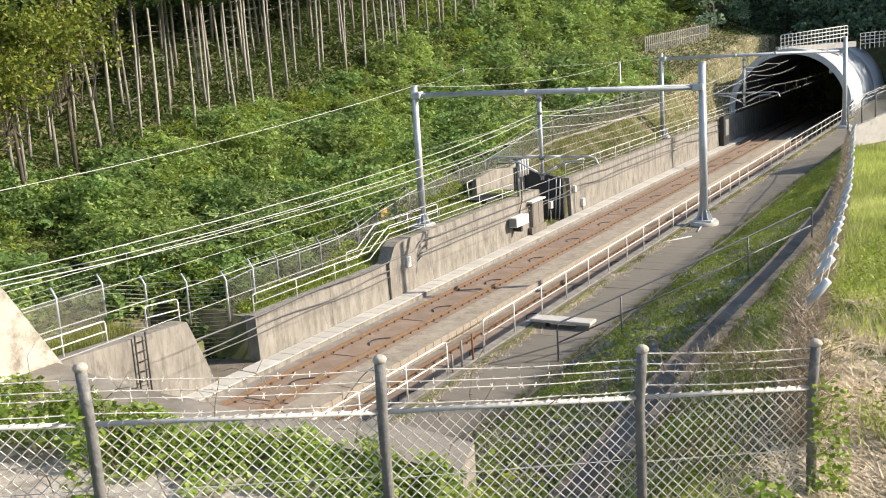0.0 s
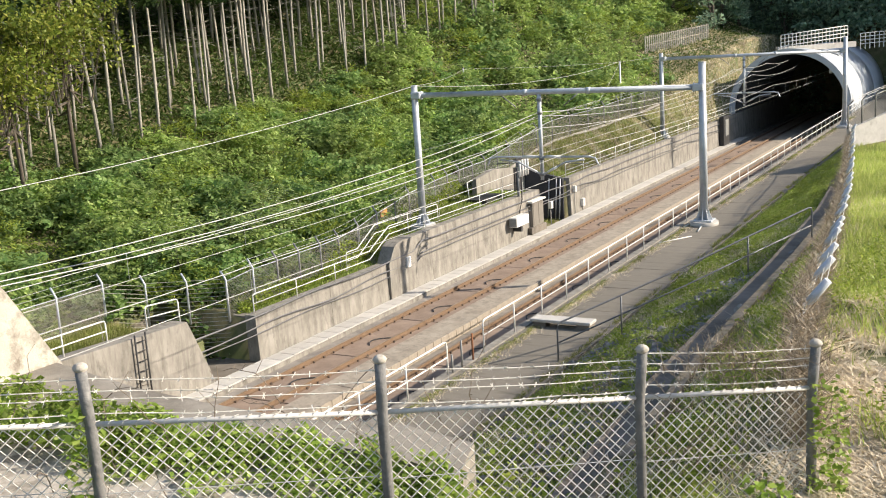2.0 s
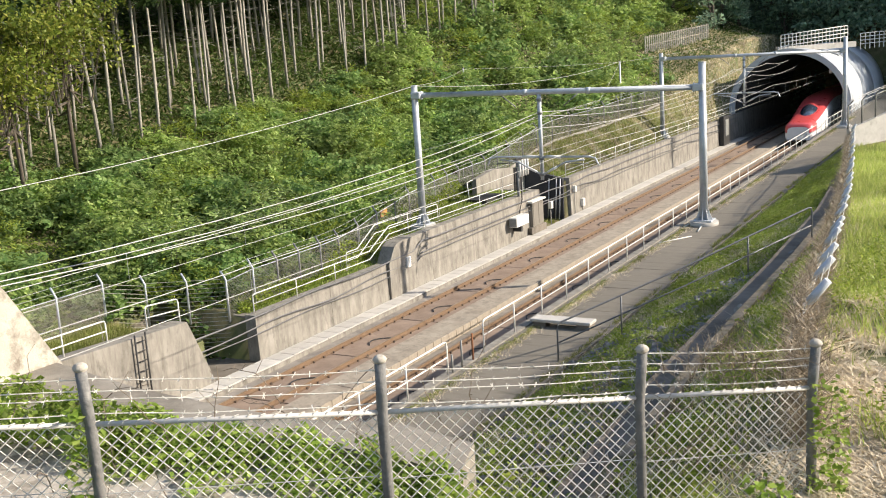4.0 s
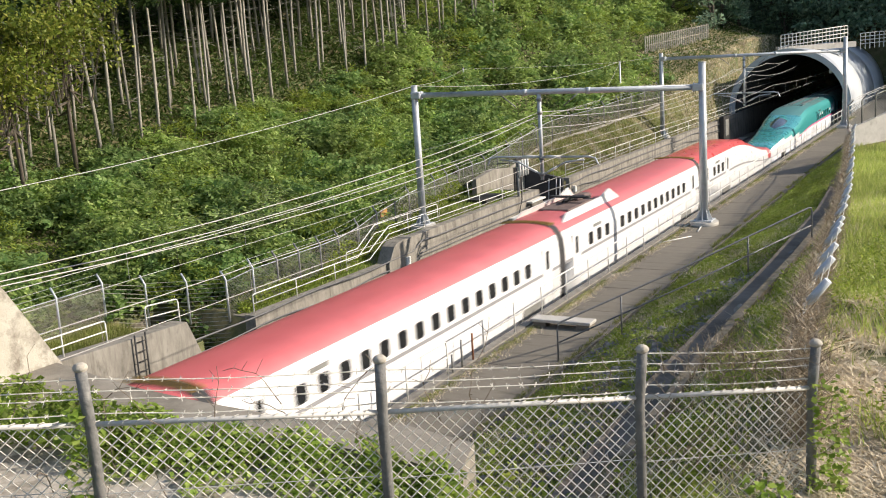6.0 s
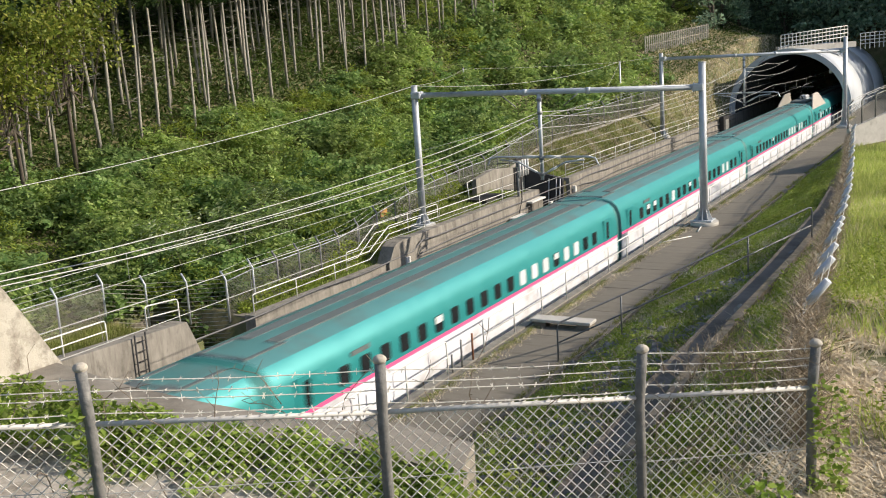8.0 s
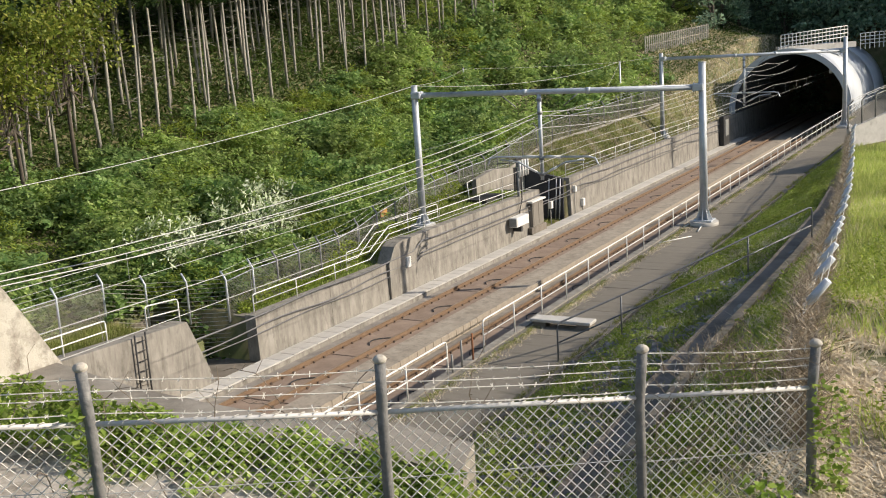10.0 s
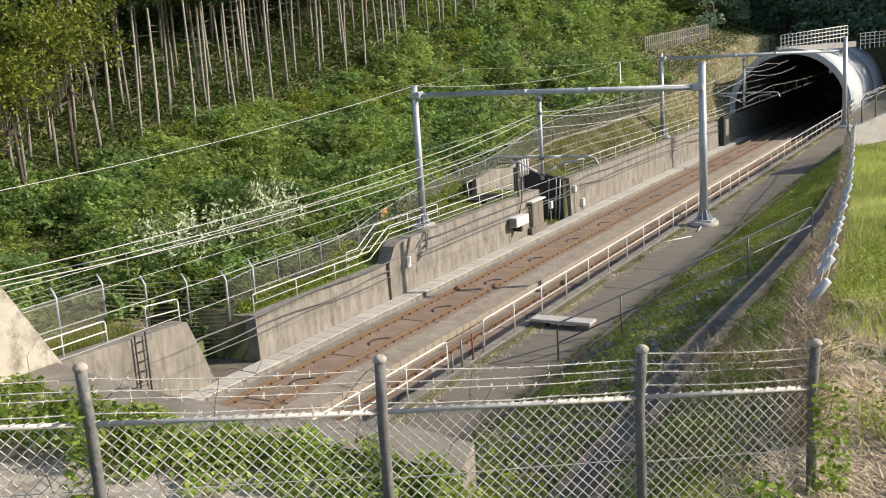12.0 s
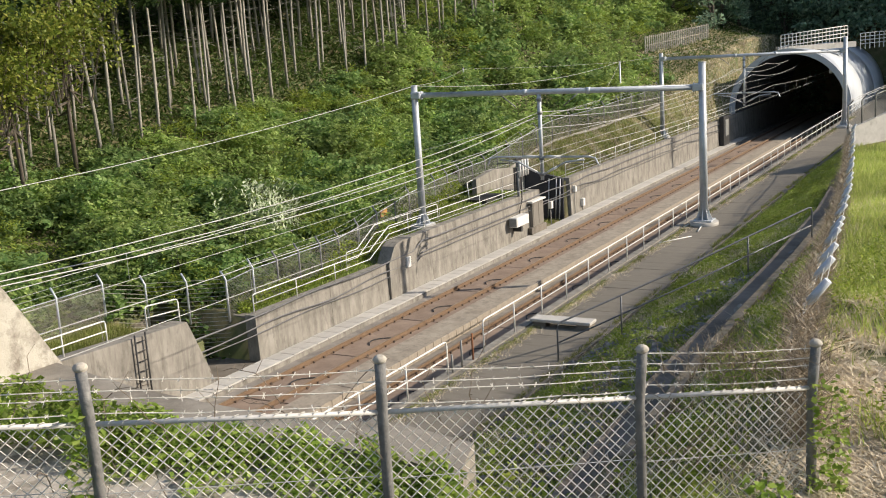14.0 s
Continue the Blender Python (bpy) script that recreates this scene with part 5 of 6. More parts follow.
def shrub_cover(n_bush, xr, yr, density, per, sigma, rmin, rmax):
    """Leaf places for uneven shrubs: sprays of leaves on the shell of each mound, with gaps between; three kinds of shrub."""
    kinds = ([], [], [])
    bx, by = rng.uniform(*xr, n_bush), rng.uniform(*yr, n_bush)
    ok = on_hill(bx, by) & ~((by > 94) & (bx > -12.6)) & ~((by > 97) & (bx > -17.5)) & (bx > -25.5 - 0.25 * np.clip(by - 66, 0, None))
    bx, by = bx[ok], by[ok]
    bz = ground_z(bx, by)
    for x, y, z in zip(bx, by, bz):
        r = rng.uniform(rmin, rmax) * (0.75 if rng.random() < 0.4 else 1.0)
        tall = rng.uniform(0.7, 1.5) * (0.55 if x < -21.5 and y < 66 else 1.0)
        d = rng.normal(size=(int(density * r * r), 3))
        d[:, 2] = np.abs(d[:, 2])
        d /= np.linalg.norm(d, axis=1)[:, None]
        d *= (r * rng.uniform(0.55, 1.12, len(d)))[:, None] * (1, 1, tall)
        q = np.repeat(d, per, axis=0) + rng.normal(size=(len(d) * per, 3)) * (sigma, sigma, sigma * 0.5)
        u = rng.random() + 0.25 * math.sin(x * 0.7 + y * 0.31)
        kinds[0 if u < 0.45 else 1 if u < 0.72 else 2].append(q + (x, y, z))
    return [np.concatenate(k) for k in kinds]


KINDS = ((LEAF_SHRUB, 1.0, 0.55, "dense sunlit green shrubs that cover the hillside"), (LEAF_FERN, 0.72, 0.32, "feathery yellow-green shrubs on the hillside"),
         (LEAF_DEEP, 1.12, 0.6, "deep green broad-leaved shrubs on the hillside"))
for args, size in (((680, (-28.5, -8.8), (10, 68), 16, 24, 0.18, 0.9, 2.3), 0.195), ((820, (-44, -9), (62, 131), 9, 17, 0.26, 1.0, 2.5), 0.28)):
    for p, (m, k, asp, lab) in zip(shrub_cover(*args), KINDS):
        p = p[p[:, 0] < np.interp(p[:, 1], FENCE_Y, FENCE_X) - 0.2]
        stuff("hillside_shrubs", [leaf_arrays(p, size * k, asp, 0.95)], m, lab, "shrubs")
n = 170000
x, y = rng.uniform(-44, -8.5, n), rng.uniform(8, 131, n)
k = on_hill(x, y)
x, y = x[k], y[k]
stuff("ground_cover", [leaf_arrays(np.stack([x, y, ground_z(x, y) + 0.05 + 0.35 * rng.random(len(x)) ** 2], 1), 0.24, 0.5, 0.8)], LEAF_UNDER, "low ground cover, green darkened as shade between the shrubs", "undergrowth")
# shrubs on the hill face above the tunnel
hx, hy = rng.uniform(-30, 45, 420), rng.uniform(131.6, 150, 420)
q = []
for x, y, z in zip(hx, hy, ground_z(hx, hy)):
    d = rng.normal(size=(260, 3))
    d /= np.linalg.norm(d, axis=1)[:, None]
    q.append(d * (rng.uniform(1.0, 2.2) * rng.uniform(0.5, 1.1, 260))[:, None] + (x, y, z + 0.4))
stuff("hilltop_shrubs", [leaf_arrays(np.concatenate(q), 0.4, 0.55, 0.3)], LEAF_HAZE, "green shrubs on the hill face, paled and blued like haze", "shrubs")
# undergrowth below the trees
n = 120000
x, y = rng.uniform(-60, -24, n), rng.uniform(20, 120, n)
p = np.stack([x, y, ground_z(x, y) + 0.8 * rng.uniform(0, 1, n) ** 2], 1)
stuff("undergrowth", [leaf_arrays(p, 0.34, 0.3, 0.3)], LEAF_UNDER, "undergrowth, green darkened as shade beneath the conifer trunks", "undergrowth")


def conifer(seed):
    """A slim plantation tree with a bare trunk, dead twigs and a high crown."""
    r = random.Random(seed)
    h = 17.0 + r.uniform(-2, 2)
    t = thing("conifer_tree", "tall slim conifer with a bare pale trunk and high crown", "tree", "plantation trees")
    path = [(0.10 * math.sin(z * 0.3 + seed), 0.08 * math.cos(z * 0.4 + seed), z) for z in np.linspace(-0.5, h, 9)]
    part("trunk", tubed(path, [0.085 * (1 - 0.7 * k / 8) + 0.012 for k in range(9)], 7), BARK, t)
    bm = bmesh.new()
    for _ in range(20):
        z = r.uniform(2.2, h * 0.6)
        a = r.uniform(0, math.tau)
        L = r.uniform(0.5, 1.5)
        tube(bm, [(0.1 * math.cos(a), 0.1 * math.sin(a), z), (L * math.cos(a), L * math.sin(a), z + r.uniform(-0.35, 0.25) * L)], [0.014, 0.005], 4)
    tagged(part("branchwork", bm, BARK, t, "thin bare grey branches"), kind="stuff")
    k = 1500
    zz = rng.uniform(h * 0.50, h + 0.8, k)
    rr = (1 - (zz - h * 0.50) / (h * 0.50 + 0.8)) * 2.1 * np.sqrt(rng.uniform(0, 1, k))
    aa = rng.uniform(0, math.tau, k)
    v, f = leaf_arrays(np.stack([rr * np.cos(aa), rr * np.sin(aa), zz], 1), 0.55, 0.4, 0.1)
    ob = new("crown", raw_mesh("crown", v, f, NEEDLE))
    ob.parent = t
    return t


def broadleaf(seed, material, label, group, h=9.0, leaf=0.4, count=2600, name="broadleaf_tree", low=0.25, stem=1.0):
    r = random.Random(seed)
    t = thing(name, label, "tree", group)
    part("trunk", tubed([(0, 0, -0.5), (0.1, 0, h * 0.3), (0.15, 0.1, h * 0.6), (0.1, 0.2, h * 0.85)], [0.24 * stem, 0.19 * stem, 0.12 * stem, 0.04], 8), BARK_DARK, t)
    cl = []
    bm = bmesh.new()
    for k in range(16):
        a, z = r.uniform(0, math.tau), h * r.uniform(low, 0.95)
        L = h * r.uniform(0.14, 0.34) * (1.15 - 0.5 * z / h)
        e = Vector((L * math.cos(a), L * math.sin(a), z + 0.12 * h * r.random()))
        tube(bm, [(0.1, 0.1, z - 0.1 * h), e * 0.6, e], [0.07, 0.045, 0.015], 5)
        cl.append((e, h * r.uniform(0.10, 0.19)))
    tagged(part("branchwork", bm, BARK_DARK, t), kind="stuff")
    pts = []
    for e, rad in cl:
        m = count // len(cl)
        d = rng.normal(size=(m, 3))
        d /= np.linalg.norm(d, axis=1)[:, None]
        q = d * (rad * rng.uniform(0.35, 1.1, m))[:, None] * (1.25, 1.25, 0.75)
        pts.append(q + np.array(e))
    v, f = leaf_arrays(np.concatenate(pts), leaf, 0.55, 0.4)
    ob = new("crown", raw_mesh("crown", v, f, material))
    ob.parent = t
    return t


def plant(protos, x, y, scale=1.0, used={}):
    """Sets a tree on the ground; the first use of a kind moves the original."""
    pr = protos[int(rng.integers(len(protos)))]
    m = Matrix.LocRotScale((x, y, float(ground_z(x, y))), Euler((rng.normal() * 0.018, rng.normal() * 0.018, rng.uniform(0, math.tau))), None)
    if pr.name not in used:
        used[pr.name] = 1
        pr.matrix_basis = m
        pr.scale = (scale,) * 3
        return pr
    ob = copy_thing(pr, m)
    ob.scale = (scale,) * 3
    return ob


conifers = [conifer(s) for s in (1, 2, 3, 4)]
spots = []
for k in range(9000):
    x, y = (rng.uniform(-31, -24) if k % 3 else rng.uniform(-46, -29)), rng.uniform(27, 104)
    edge = -24.9 - 0.9 * math.sin(y * 0.35) - max(0, (y - 80)) * 0.04
    gap = 1.75 if x > -31 else 2.4
    if x < edge and all((x - a) ** 2 + (y - b) ** 2 > gap ** 2 for a, b in spots):
        spots.append((x, y))
    if len(spots) >= 298:
        break
for x, y in spots:
    plant(conifers, x, y, rng.uniform(0.85, 1.15))
leafy = [broadleaf(s, LEAF_HAZE, "broadleaf tree above the tunnel, leaves paled and blued like haze", "woodland trees", 11, 0.42, 3400, low=0.08) for s in (5, 6, 7)]
spots = []
for _ in range(4000):
    x, y = rng.uniform(-70, 60), 121 + 48 * rng.random() ** 1.5
    if y < 133 and -12 < x < 30:
        continue
    if all((x - a) ** 2 + (y - b) ** 2 > 4.3 ** 2 for a, b in spots):
        spots.append((x, y))
    if len(spots) >= 330:
        break
for x, y in spots:
    plant(leafy, x, y, rng.uniform(0.75, 1.35))
sunny = [broadleaf(s, LEAF_TREE, "yellow-green broadleaf tree with low hanging boughs", "sunlit trees", 10, 0.19, 4600, low=0.42, stem=0.5) for s in (8, 9)]
for x, y, s in ((-22.6, 29.0, 1.05), (-23.4, 32.3, 1.0), (-22.0, 26.0, 1.05), (-24.2, 36.2, 1.1)):
    plant(sunny, x, y, s)

# grasses
def grass(name, xr, yr, n, height, width, material, label, test=None, lean=0.35):
    x, y = rng.uniform(*xr, n), rng.uniform(*yr, n)
    if test is not None:
        k = test(x, y)
        x, y = x[k], y[k]
    return stuff(name, [blade_arrays(np.stack([x, y, ground_z(x, y) - 0.02], 1), height, width, lean)], material, label, "grass")


def clumpy(x, y, lo=0.0, f=0.9):
    return np.sin(x * f * 2.1 + 1.3 * np.sin(y * f)) * np.cos(y * f * 1.3 + x) + 0.5 * np.sin(x * 4.1 + y * 3.3) + 0.4 * rng.normal(size=np.shape(x)) > lo


def bank(x, y):
    return x < np.interp(y, BANK_Y, BANK_X) - 0.1


def crest(x, y):
    return x > np.interp(y, BANK_Y, BANK_X) + 0.15


def no_channel(x, y):
    return np.abs(x - np.interp(y, [c[1] for c in CL], [c[0] for c in CL])) > 0.52


def off_slab(x, y):
    return ~((y < 10.1) & (x < 12.3))


def tufts(name, xr, yr, n, per, height, width, material, label, test, radius=0.12, lean=0.5):
    """Grass in separate tufts, so that the tops stand up to the light."""
    x, y = rng.uniform(*xr, n), rng.uniform(*yr, n)
    k = test(x, y)
    x, y = x[k], y[k]
    r = radius * rng.uniform(0.5, 1.6, len(x))
    x = np.repeat(x, per) + rng.normal(size=len(x) * per) * np.repeat(r, per)
    y = np.repeat(y, per) + rng.normal(size=len(y) * per) * np.repeat(r, per)
    return stuff(name, [blade_arrays(np.stack([x, y, ground_z(x, y) - 0.02], 1), height, width, lean)], material, label, "grass")


def on_bank(x, y):
    return bank(x, y) & no_channel(x, y) & off_slab(x, y) & (x > 6.95)


tufts("bank_tufts", (6.8, 15), (9, 66), 5200, 16, 0.17, 0.012, GRASS_LONG, "green grass tufts on the bank", lambda x, y: on_bank(x, y) & clumpy(x, y, -0.25), 0.16)
tufts("bank_tufts", (6.8, 15), (7.5, 40), 4500, 14, 0.15, 0.010, STRAW, "dry straw tufts on the bank", lambda x, y: on_bank(x, y) & ~clumpy(x, y, 0.35), 0.2, 0.9)
grass("bank_grass", (6.8, 15), (8, 66), 120000, 0.13, 0.011, GRASS_LONG, "patchy grass on the shaded bank, sunlight put into its green", lambda x, y: bank(x, y) & no_channel(x, y) & off_slab(x, y) & (clumpy(x, y, -0.15) | (rng.random(len(x)) < 0.15)))
grass("bank_grass", (6.8, 15), (8, 40), 40000, 0.10, 0.009, STRAW, "thin dry straw among the bank grass", lambda x, y: bank(x, y) & no_channel(x, y) & off_slab(x, y) & ~clumpy(x, y, 0.1))
grass("crest_grass", (9, 20), (7.5, 62), 150000, 0.32, 0.013, GRASS_LONG, "long bright green grass on the crest", lambda x, y: crest(x, y) & ((y > 18.5) | (clumpy(x, y, 0.75) & (y > 10.5)) | ((y > 14.5) & clumpy(x, y, 0.2))))
grass("crest_straw", (12, 20), (11, 40), 26000, 0.26, 0.012, STRAW, "dry stalks among the crest grass", lambda x, y: crest(x, y) & clumpy(x * 0.8, y * 0.8, 0.3), 0.7)
grass("crest_straw", (13.5, 19.5), (6.5, 20), 60000, 0.07, 0.010, STRAW, "trampled dry straw on the crest", lambda x, y: crest(x, y) & off_slab(x, y) & ((y < 14) | ((y < 18) & clumpy(x, y, 0.3))), 2.4)
x, y = rng.uniform(14.2, 19.5, 210000), rng.uniform(6.5, 19, 210000)
k = no_channel(x, y) & (x > np.interp(y, (9.2, 12.9, 21.5), (15.46, 14.72, 13.7)) + 0.05 * rng.normal(size=len(x))) & ((y < 13.5) | clumpy(x, y, 0.35)) & ((y < 11) | clumpy(x, y, -0.6))
x, y = x[k], y[k]
stuff("straw_mat", [leaf_arrays(np.stack([x, y, ground_z(x, y) + 0.01 + 0.05 * rng.random(len(x))], 1), 0.22, 0.08, 1.6)], STRAW, "flattened dry straw stalks on the crest", "straw")
n = 60000
x, y = rng.uniform(14.4, 19.5, n), rng.uniform(6.5, 15.5, n)
k = (x > np.interp(y, (9.2, 12.9, 21.5), (15.46, 14.72, 13.7))) & ((y < 13) | clumpy(x, y, 0.0))
x, y = x[k], y[k]
stuff("straw_mat", [leaf_arrays(np.stack([x, y, ground_z(x, y) + 0.015 + 0.02 * rng.random(len(x))], 1), 0.24, 0.2, 4.0)], STRAW, "matted pale straw bed on the crest", "straw")
grass("terrace_grass", (-14, -7.8), (58, 103), 70000, 0.2, 0.018, GRASS_DULL, "dry olive grass on the terrace near the tunnel", lambda x, y: (x > np.interp(y, FENCE_Y, FENCE_X) - 1.2) & clumpy(x, y, -0.2))
grass("terrace_grass", (-14, -7.8), (58, 103), 40000, 0.13, 0.02, DRY_VINE, "withered grass on the terrace near the tunnel", lambda x, y: (x > np.interp(y, FENCE_Y, FENCE_X) - 1.2) & ~clumpy(x, y, 0.3), 0.9)
grass("terrace_grass", (-14, -7.8), (12, 62), 95000, 0.2, 0.018, GRASS, "grass on the terrace beside the fence", lambda x, y: (x > np.interp(y, FENCE_Y, FENCE_X) - 1.2) & (clumpy(x, y, -0.4)) & ~((y > 23.5) & (y < 29.2)) & ~((y > 54.5) & (y < 60) & (x > -10.5)))
grass("terrace_grass", (-12.5, -7.8), (13, 25.8), 36000, 0.26, 0.014, GRASS_DULL, "tall yellow-green grass behind the raked wall")
grass("slope_straw", (-20, -7.6), (90, 134), 90000, 0.28, 0.03, STRAW, "tall dry grass on the slope beside the tunnel", lambda x, y: (x > -16) & clumpy(x, y, -0.5), 0.6)
grass("slope_grass", (-20, -7.6), (90, 134), 40000, 0.34, 0.03, GRASS_DULL, "olive grass on the slope beside the tunnel", lambda x, y: (x > -17) & clumpy(x, y, -0.1))
# weeds, straw and withered creeper along the crest fence
grass("fence_straw", (9, 15.5), (9, 60), 60000, 0.10, 0.011, STRAW, "dry straw strip along the crest fence", lambda x, y: (np.abs(x - np.interp(y, BANK_Y, BANK_X) - 0.15) < 0.28) & clumpy(x, y, 0.0), 1.8)
x, y = rng.uniform(14.2, 20, 110000), rng.uniform(10.5, 34, 110000)
k = crest(x, y) & clumpy(x * 1.3, y * 1.3, 0.2) & ((y > 16) | clumpy(x, y, 0.8))
x, y = x[k], y[k]
stuff("crest_weeds", [leaf_arrays(np.stack([x, y, ground_z(x, y) + 0.55 * rng.random(len(x)) ** 1.3], 1), 0.06, 0.45, 0.5)], LEAF_FERN, "leafy bright weeds among the crest grass", "weeds")
y = 10.6 + 50 * rng.random(26000) ** 1.5
x = np.interp(y, (9.2, 12.9, 21.5, 30, 45, 60, 66), (15.46, 14.72, 13.7, 12.75, 10.9, 9.0, 8.4)) + rng.normal(size=len(y)) * 0.09
stuff("dry_vine", [blade_arrays(np.stack([x, y, ground_z(x, y) + rng.uniform(0, 1.1, len(y)) ** 1.2], 1), 0.13, 0.009, 1.3)], DRY_VINE, "withered creeper hanging on the crest fence", "vines")
# creeper on the hillside fence
n = 15000
y = 29 + 28 * rng.random(n)
x = np.interp(y, [q[1] for q in FL], [q[0] for q in FL]) + rng.normal(size=n) * 0.10
h = rng.random(n) ** 1.5 * (0.75 + 0.6 * np.sin(y * 0.9) * np.sin(y * 0.37 + 1)).clip(0.15, 1.4)
stuff("fence_creeper", [leaf_arrays(np.stack([x, y, ground_z(x, y) + h], 1), 0.10, 0.6, 0.5)], LEAF_FERN, "yellow-green creeper on the hillside mesh fence", "vines")
# edge weeds on the walkway
n = 34000
x, y = np.where(rng.random(n) < 0.6, 4.32 + np.abs(rng.normal(size=n)) * 0.13, 6.62 - np.abs(rng.normal(size=n)) * 0.08), rng.uniform(14, 98, n)
k = clumpy(x * 0.2, y, -0.2)
stuff("walkway_weeds", [blade_arrays(np.stack([x, y, np.full(n, WALK_Z)], 1)[k], 0.10, 0.012, 0.6)], GRASS_DULL, "low dry weeds along the walkway edges", "weeds")
n = 15000
x, y = 4.38 + np.abs(rng.normal(size=n)) * 0.18, rng.uniform(14, 98, n)
stuff("walkway_weeds", [blade_arrays(np.stack([x, y, np.full(n, WALK_Z)], 1), 0.055, 0.022, 1.4)], STRAW, "dry leaf litter along the walkway edge", "litter")


# stones in the bank
x, y = rng.uniform(7, 15, 200000), rng.uniform(8, 60, 200000)
k = on_bank(x, y) & clumpy(x * 1.7, y * 1.7, -0.1)
x, y = x[k], y[k]
stuff("bank_weeds", [leaf_arrays(np.stack([x, y, ground_z(x, y) + 0.26 * rng.random(len(x)) ** 1.4], 1), 0.06, 0.6, 0.5)], LEAF_FERN, "low leafy weeds between the stones of the bank", "weeds")


def build_stones():
    bm = bmesh.new()
    bmesh.ops.create_icosphere(bm, subdivisions=2, radius=0.2)
    for v in bm.verts:
        v.co *= 1 + 0.3 * noise.noise(v.co * 6)
        v.co.z *= 0.5
    st = part("bank_stone", bm, STONE)
    tagged(st, "rough grey stone set in the grassy bank", "stone", "bank stones")
    for i in range(290):
        if i < 130:
            t = rng.uniform(0, 1)
            x, y = 7.0 + 4.4 * t + rng.normal() * 0.3, 24.3 + 4.5 * t + rng.normal() * 0.45
        else:
            y = rng.uniform(12, 24)
            x = 10.2 + rng.normal() * 0.9
        m = Matrix.LocRotScale((x, y, float(ground_z(x, y)) + 0.06), Euler((rng.normal() * 0.3, -0.45 + rng.normal() * 0.2, rng.uniform(0, 6))), None)
        ob = st if i == 0 else copy_thing(st, m)
        if i == 0:
            st.matrix_basis = m
        ob.scale = (rng.uniform(0.4, 1.0), rng.uniform(0.4, 1.0), rng.uniform(0.4, 0.9))


build_stones()


# vines over the headwall and the fence
def vine_patch(n, xr, yr, zr, size, test=None, mat_=None, label="bright green vine leaves over the concrete slab"):
    x, y, z = rng.uniform(*xr, n), rng.uniform(*yr, n), rng.uniform(*zr, n)
    if test is not None:
        k = test(x, y, z)
        x, y, z = x[k], y[k], z[k]
    return stuff("vine_leaves", [leaf_arrays(np.stack([x, y, z], 1), size, 0.8, 0.9)], mat_ or LEAF_VINE, label, "vines")


vine_patch(7000, (4.6, 8.3), (7.4, 9.0), (6.6, 6.8), 0.066, lambda x, y, z: (y < 8.95 - 0.12 * np.abs(x - 5.3) + 0.12 * np.sin(x * 5)) & clumpy(x * 2, y * 2, -0.6))


def ivy(x, y, z):
    """The band of creeper along the step of the slab."""
    back = np.interp(x, (7.4, 8.2, 10.2, 11.6, 12.4), (8.3, 8.35, 8.7, 8.6, 8.35)) + 0.12 * np.sin(x * 7)
    front = np.interp(x, (7.4, 8.6, 9.4, 10.1, 10.8, 12.4), (8.0, 7.3, 7.35, 7.6, 7.3, 7.5)) + 0.2 * np.sin(x * 4.3) + 0.1 * np.sin(x * 11)
    return (y < back) & (y > front) & clumpy(x * 2.3, y * 2.3, -0.75) & (z < 6.80 - 0.25 * (back - y))


vine_patch(26000, (7.4, 12.4), (6.9, 8.95), (6.46, 6.80), 0.066, ivy, None, "bright green creeper along the slab step behind the fence")
vine_patch(5200, (11.9, 13.2), (7.6, 9.6), (5.5, 6.45), 0.06, lambda x, y, z: z < 6.5 - 0.55 * (x - 11.9) - 0.2 * np.sin(y * 5), LEAF_FERN, "leafy weeds against the end of the slab")
vine_patch(900, (9.0, 10.3), (5.3, 6.3), (6.45, 6.65), 0.06, lambda x, y, z: clumpy(x * 2, y * 2, 0.0))
vine_patch(150, (10.62, 10.86), (5.0, 5.14), (6.95, 8.3), 0.085, None, None, "vine climbing a fence post")
vine_patch(900, (15.46, 15.78), (9.0, 9.35), (6.4, 7.75), 0.05, lambda x, y, z: rng.random(len(x)) < 1.1 - (z - 6.4) * 0.55, None, "vine climbing the corner fence post")
vine_patch(260, (14.9, 15.4), (8.6, 8.9), (6.4, 6.9), 0.065, None, None, "vine at the foot of the corner post")
u = rng.normal(size=420) * 0.3
p = np.stack([14.9 + 0.76 * u, 8.72 + 0.65 * u + 0.05 * rng.normal(size=420), 7.98 - 0.09 * u + 0.11 * rng.normal(size=420)], 1)
stuff("dry_vine", [blade_arrays(p, 0.13, 0.005, 1.2)], DRY_VINE, "withered tangle of vine on the barbed wire", "vines")


# bare twigs and stems tangled in the near fence
def twig(x, y, z, seed):
    r = random.Random(seed)
    bm = bmesh.new()
    p, d = Vector((x, y, z)), Vector((r.uniform(-0.3, 0.3), r.uniform(-0.1, 0.1), r.uniform(0.5, 1.0)))
    path = [p.copy()]
    for _ in range(7):
        d = (d + Vector((r.uniform(-0.6, 0.6), r.uniform(-0.25, 0.25), r.uniform(-0.5, 0.35)))).normalized()
        p = p + d * r.uniform(0.06, 0.14)
        path.append(p.copy())
        if r.random() < 0.5:
            e = p + Vector((r.uniform(-0.15, 0.15), r.uniform(-0.05, 0.05), r.uniform(0, 0.14)))
            tube(bm, [p, e], [0.003, 0.0015], 4)
    tube(bm, path, [0.005 - 0.0004 * k for k in range(len(path))], 5)
    return tagged(part("dry_twig", bm, STEM), "dry brown climbing stem on the wire fence", "twig", "dry twigs")


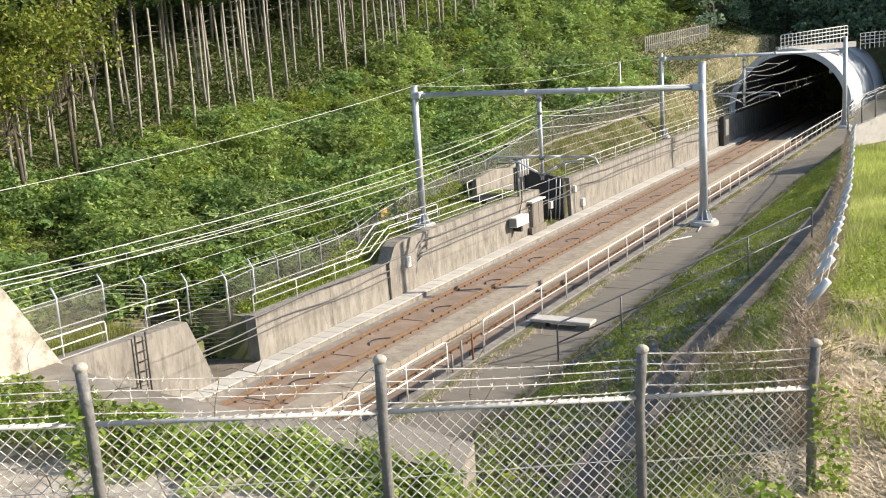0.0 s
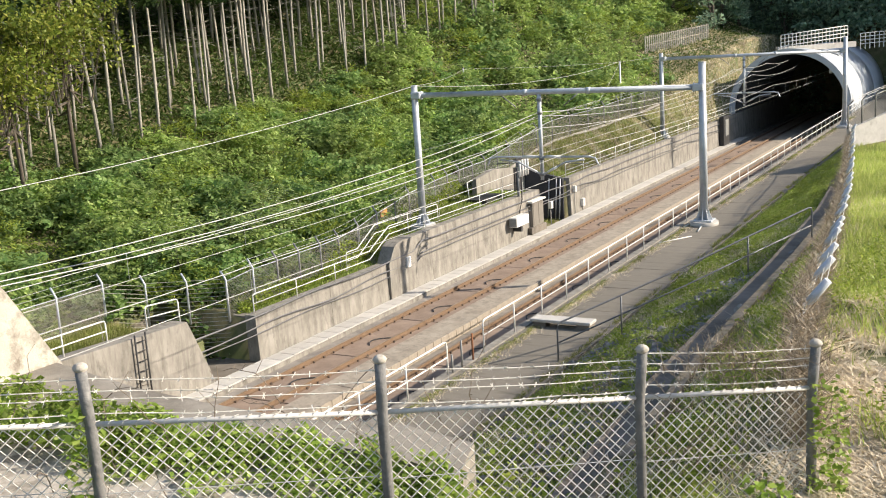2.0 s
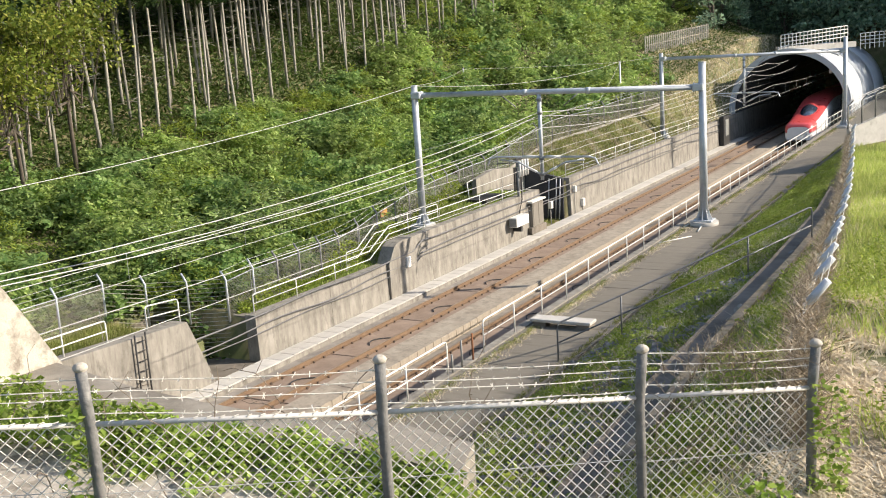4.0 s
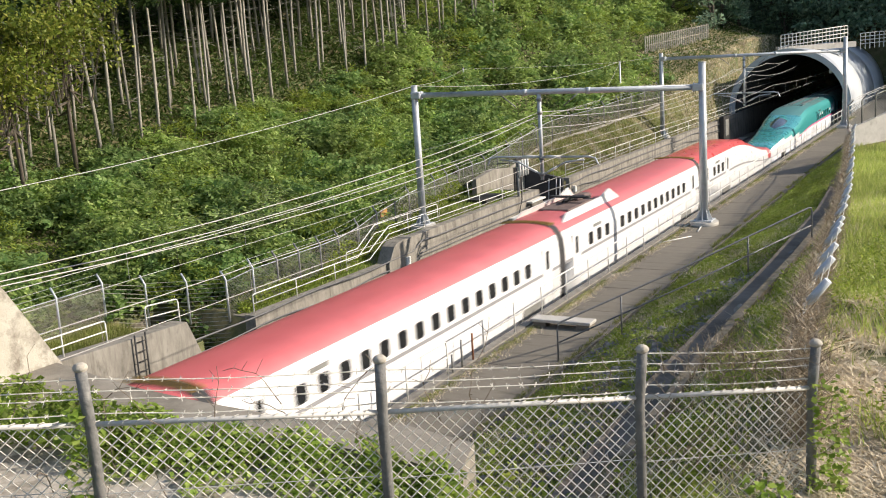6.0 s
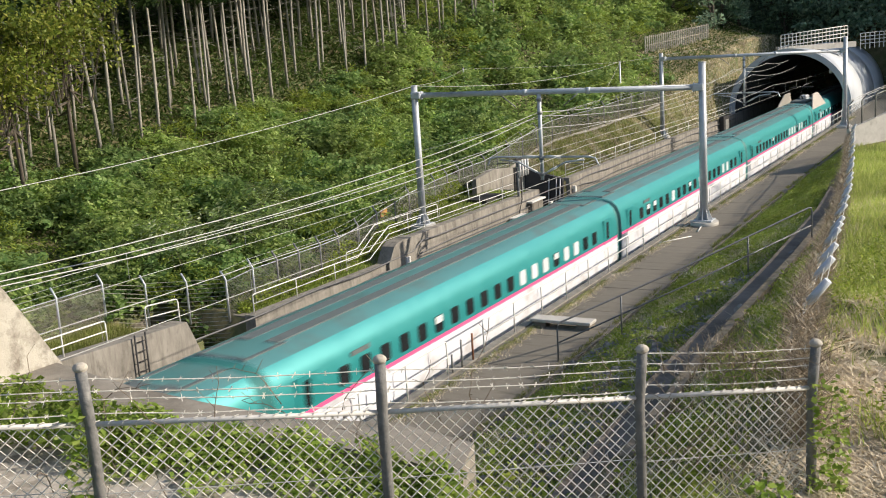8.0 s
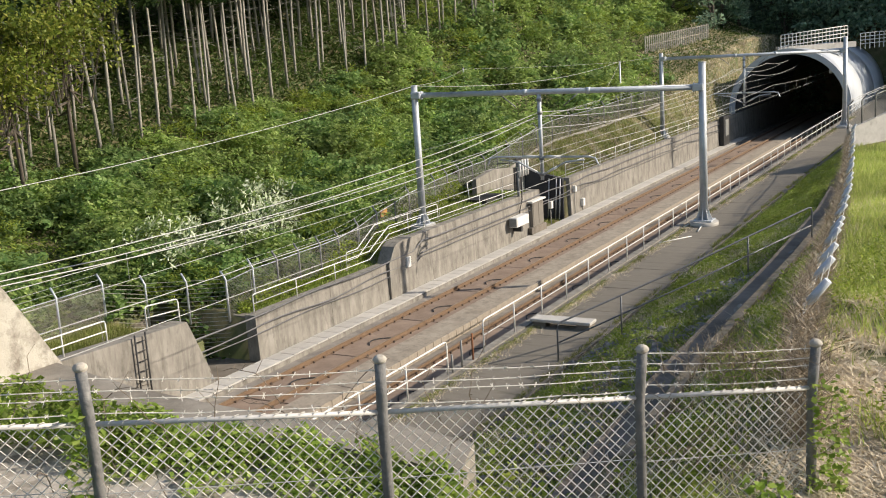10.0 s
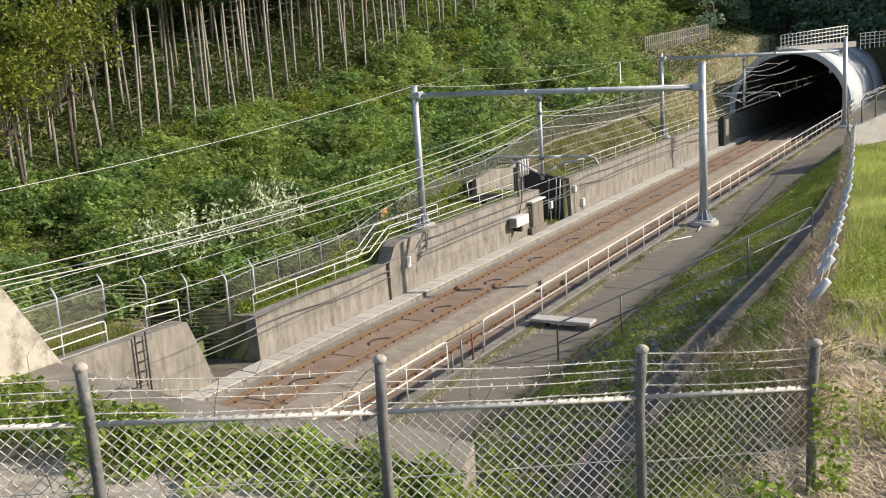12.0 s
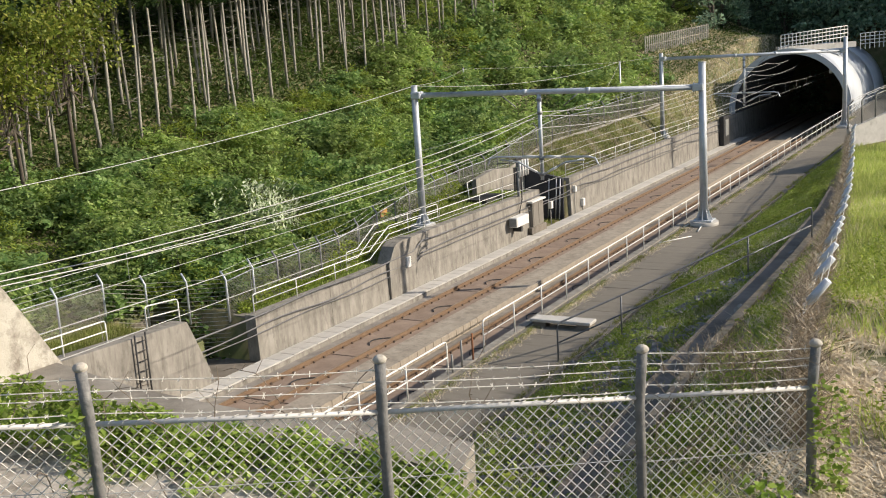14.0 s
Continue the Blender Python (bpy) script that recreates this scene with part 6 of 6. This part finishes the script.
STEM = mat("dry_brown_stem", (0.16, 0.12, 0.085), (0.28, 0.22, 0.16), 9, 0.9, 0.2)
for k in range(64):
    t = rng.random()
    a = FP[0].lerp(FP[4], t) if rng.random() < 0.55 else FP[3].lerp(FP[4], rng.random())
    twig(a.x, a.y + 0.03 + 0.05 * rng.random(), a.z + rng.uniform(0.55, 1.6), k)
for a, b in (((4.3, 40.6, 2.25), (5.2, 42.2, 2.25)), ((5.19, 43.25, 2.25), (4.8, 46.0, 2.27)), ((4.3, 44.3, 2.25), (4.6, 45.9, 2.26))):
    tagged(part("loose_rod", tubed([a, b], 0.025, 8), WHITE_PAINT), "white rod lying on the walkway by the mast", "rod", "loose rods")


# ---- the shrub that the wind turns over ----
def windy_shrub(cx, cy, n, seed, spread):
    """Rigid sprays of leaves with green faces and pale undersides, each on its own twig."""
    r = np.random.default_rng(seed)
    sh = thing("pale_backed_shrub", "green shrub whose leaves show pale undersides in the wind", "shrub", "wind-blown shrubs")
    out = []
    for k in range(n):
        a = r.normal(size=2) * spread
        x, y = cx + a[0], cy + a[1]
        z = float(ground_z(x, y)) + 1.15 + r.uniform(0, 1.1)
        m = 34
        q = r.normal(size=(m, 3)) * (0.34, 0.34, 0.14)
        v, f = leaf_arrays(q, 0.22, 0.36, 3.0)
        ob = new("leaf_spray", raw_mesh("leaf_spray", v, f, LEAF_SHRUB))
        ob.parent = sh
        ob.location = (x, y, z)
        v2 = v.copy()
        v2[:, 2] -= 0.012
        un = new("leaf_underside", raw_mesh("leaf_underside", v2, f, PALE_LEAF))
        un.parent = ob
        tagged(ob, kind="stuff")
        tagged(un, kind="stuff")
        part("twig", tubed([(0, 0, -0.9), (0, 0, 0)], [0.015, 0.008], 4), BARK_DARK, ob)
        out.append((ob, (x, y, z), r.uniform(0, 6.28), r.uniform(0.7, 1.25)))
    return out


SPRAYS = windy_shrub(-13.0, 31.5, 46, 3, (0.8, 0.9)) + windy_shrub(-12.3, 34.6, 26, 6, (0.7, 1.0))
SPRAYS_LONG = windy_shrub(-12.6, 36.4, 34, 4, (0.8, 0.9)) + windy_shrub(-14.6, 38.2, 34, 7, (0.8, 0.8))
SPRAYS_FAR = windy_shrub(-17.5, 87.0, 16, 5, (1.5, 2.2))


def gust(t, start, peak, hold, end):
    """Share of the wind from 0 to 1."""
    if t <= start or t >= end:
        return 0.0
    if t < peak:
        return (t - start) / (peak - start)
    return 1.0 if t < hold else (end - t) / (end - hold)


def motions():
    times = [k * 0.5 for k in range(29)]
    for car, s in CARS:
        walk(car, [(t, pose(0, TIP0 + s - SPEED * t, 0)) for t in times])
    steps = [k * 0.4 for k in range(36)]
    for sprays, g in ((SPRAYS, (6.8, 10.2, 11.6, 14.0)), (SPRAYS_LONG, (7.6, 10.2, 13.5, 20.0)), (SPRAYS_FAR, (1.7, 2.9, 3.3, 4.8))):
        for ob, (x, y, z), ph, amp in sprays:
            rows = []
            for t in steps:
                w = gust(t, *g)
                w = w * (0.66 + 0.44 * math.sin(t * 1.7 + ph * 2))
                tilt = 100 * amp * w + 4 * math.sin(t * 2.1 + ph)
                rows.append((t, pose(x, y, z, 12 * math.sin(t * 3 + ph) * w, -tilt, 0)))
            walk(ob, rows)


motions()
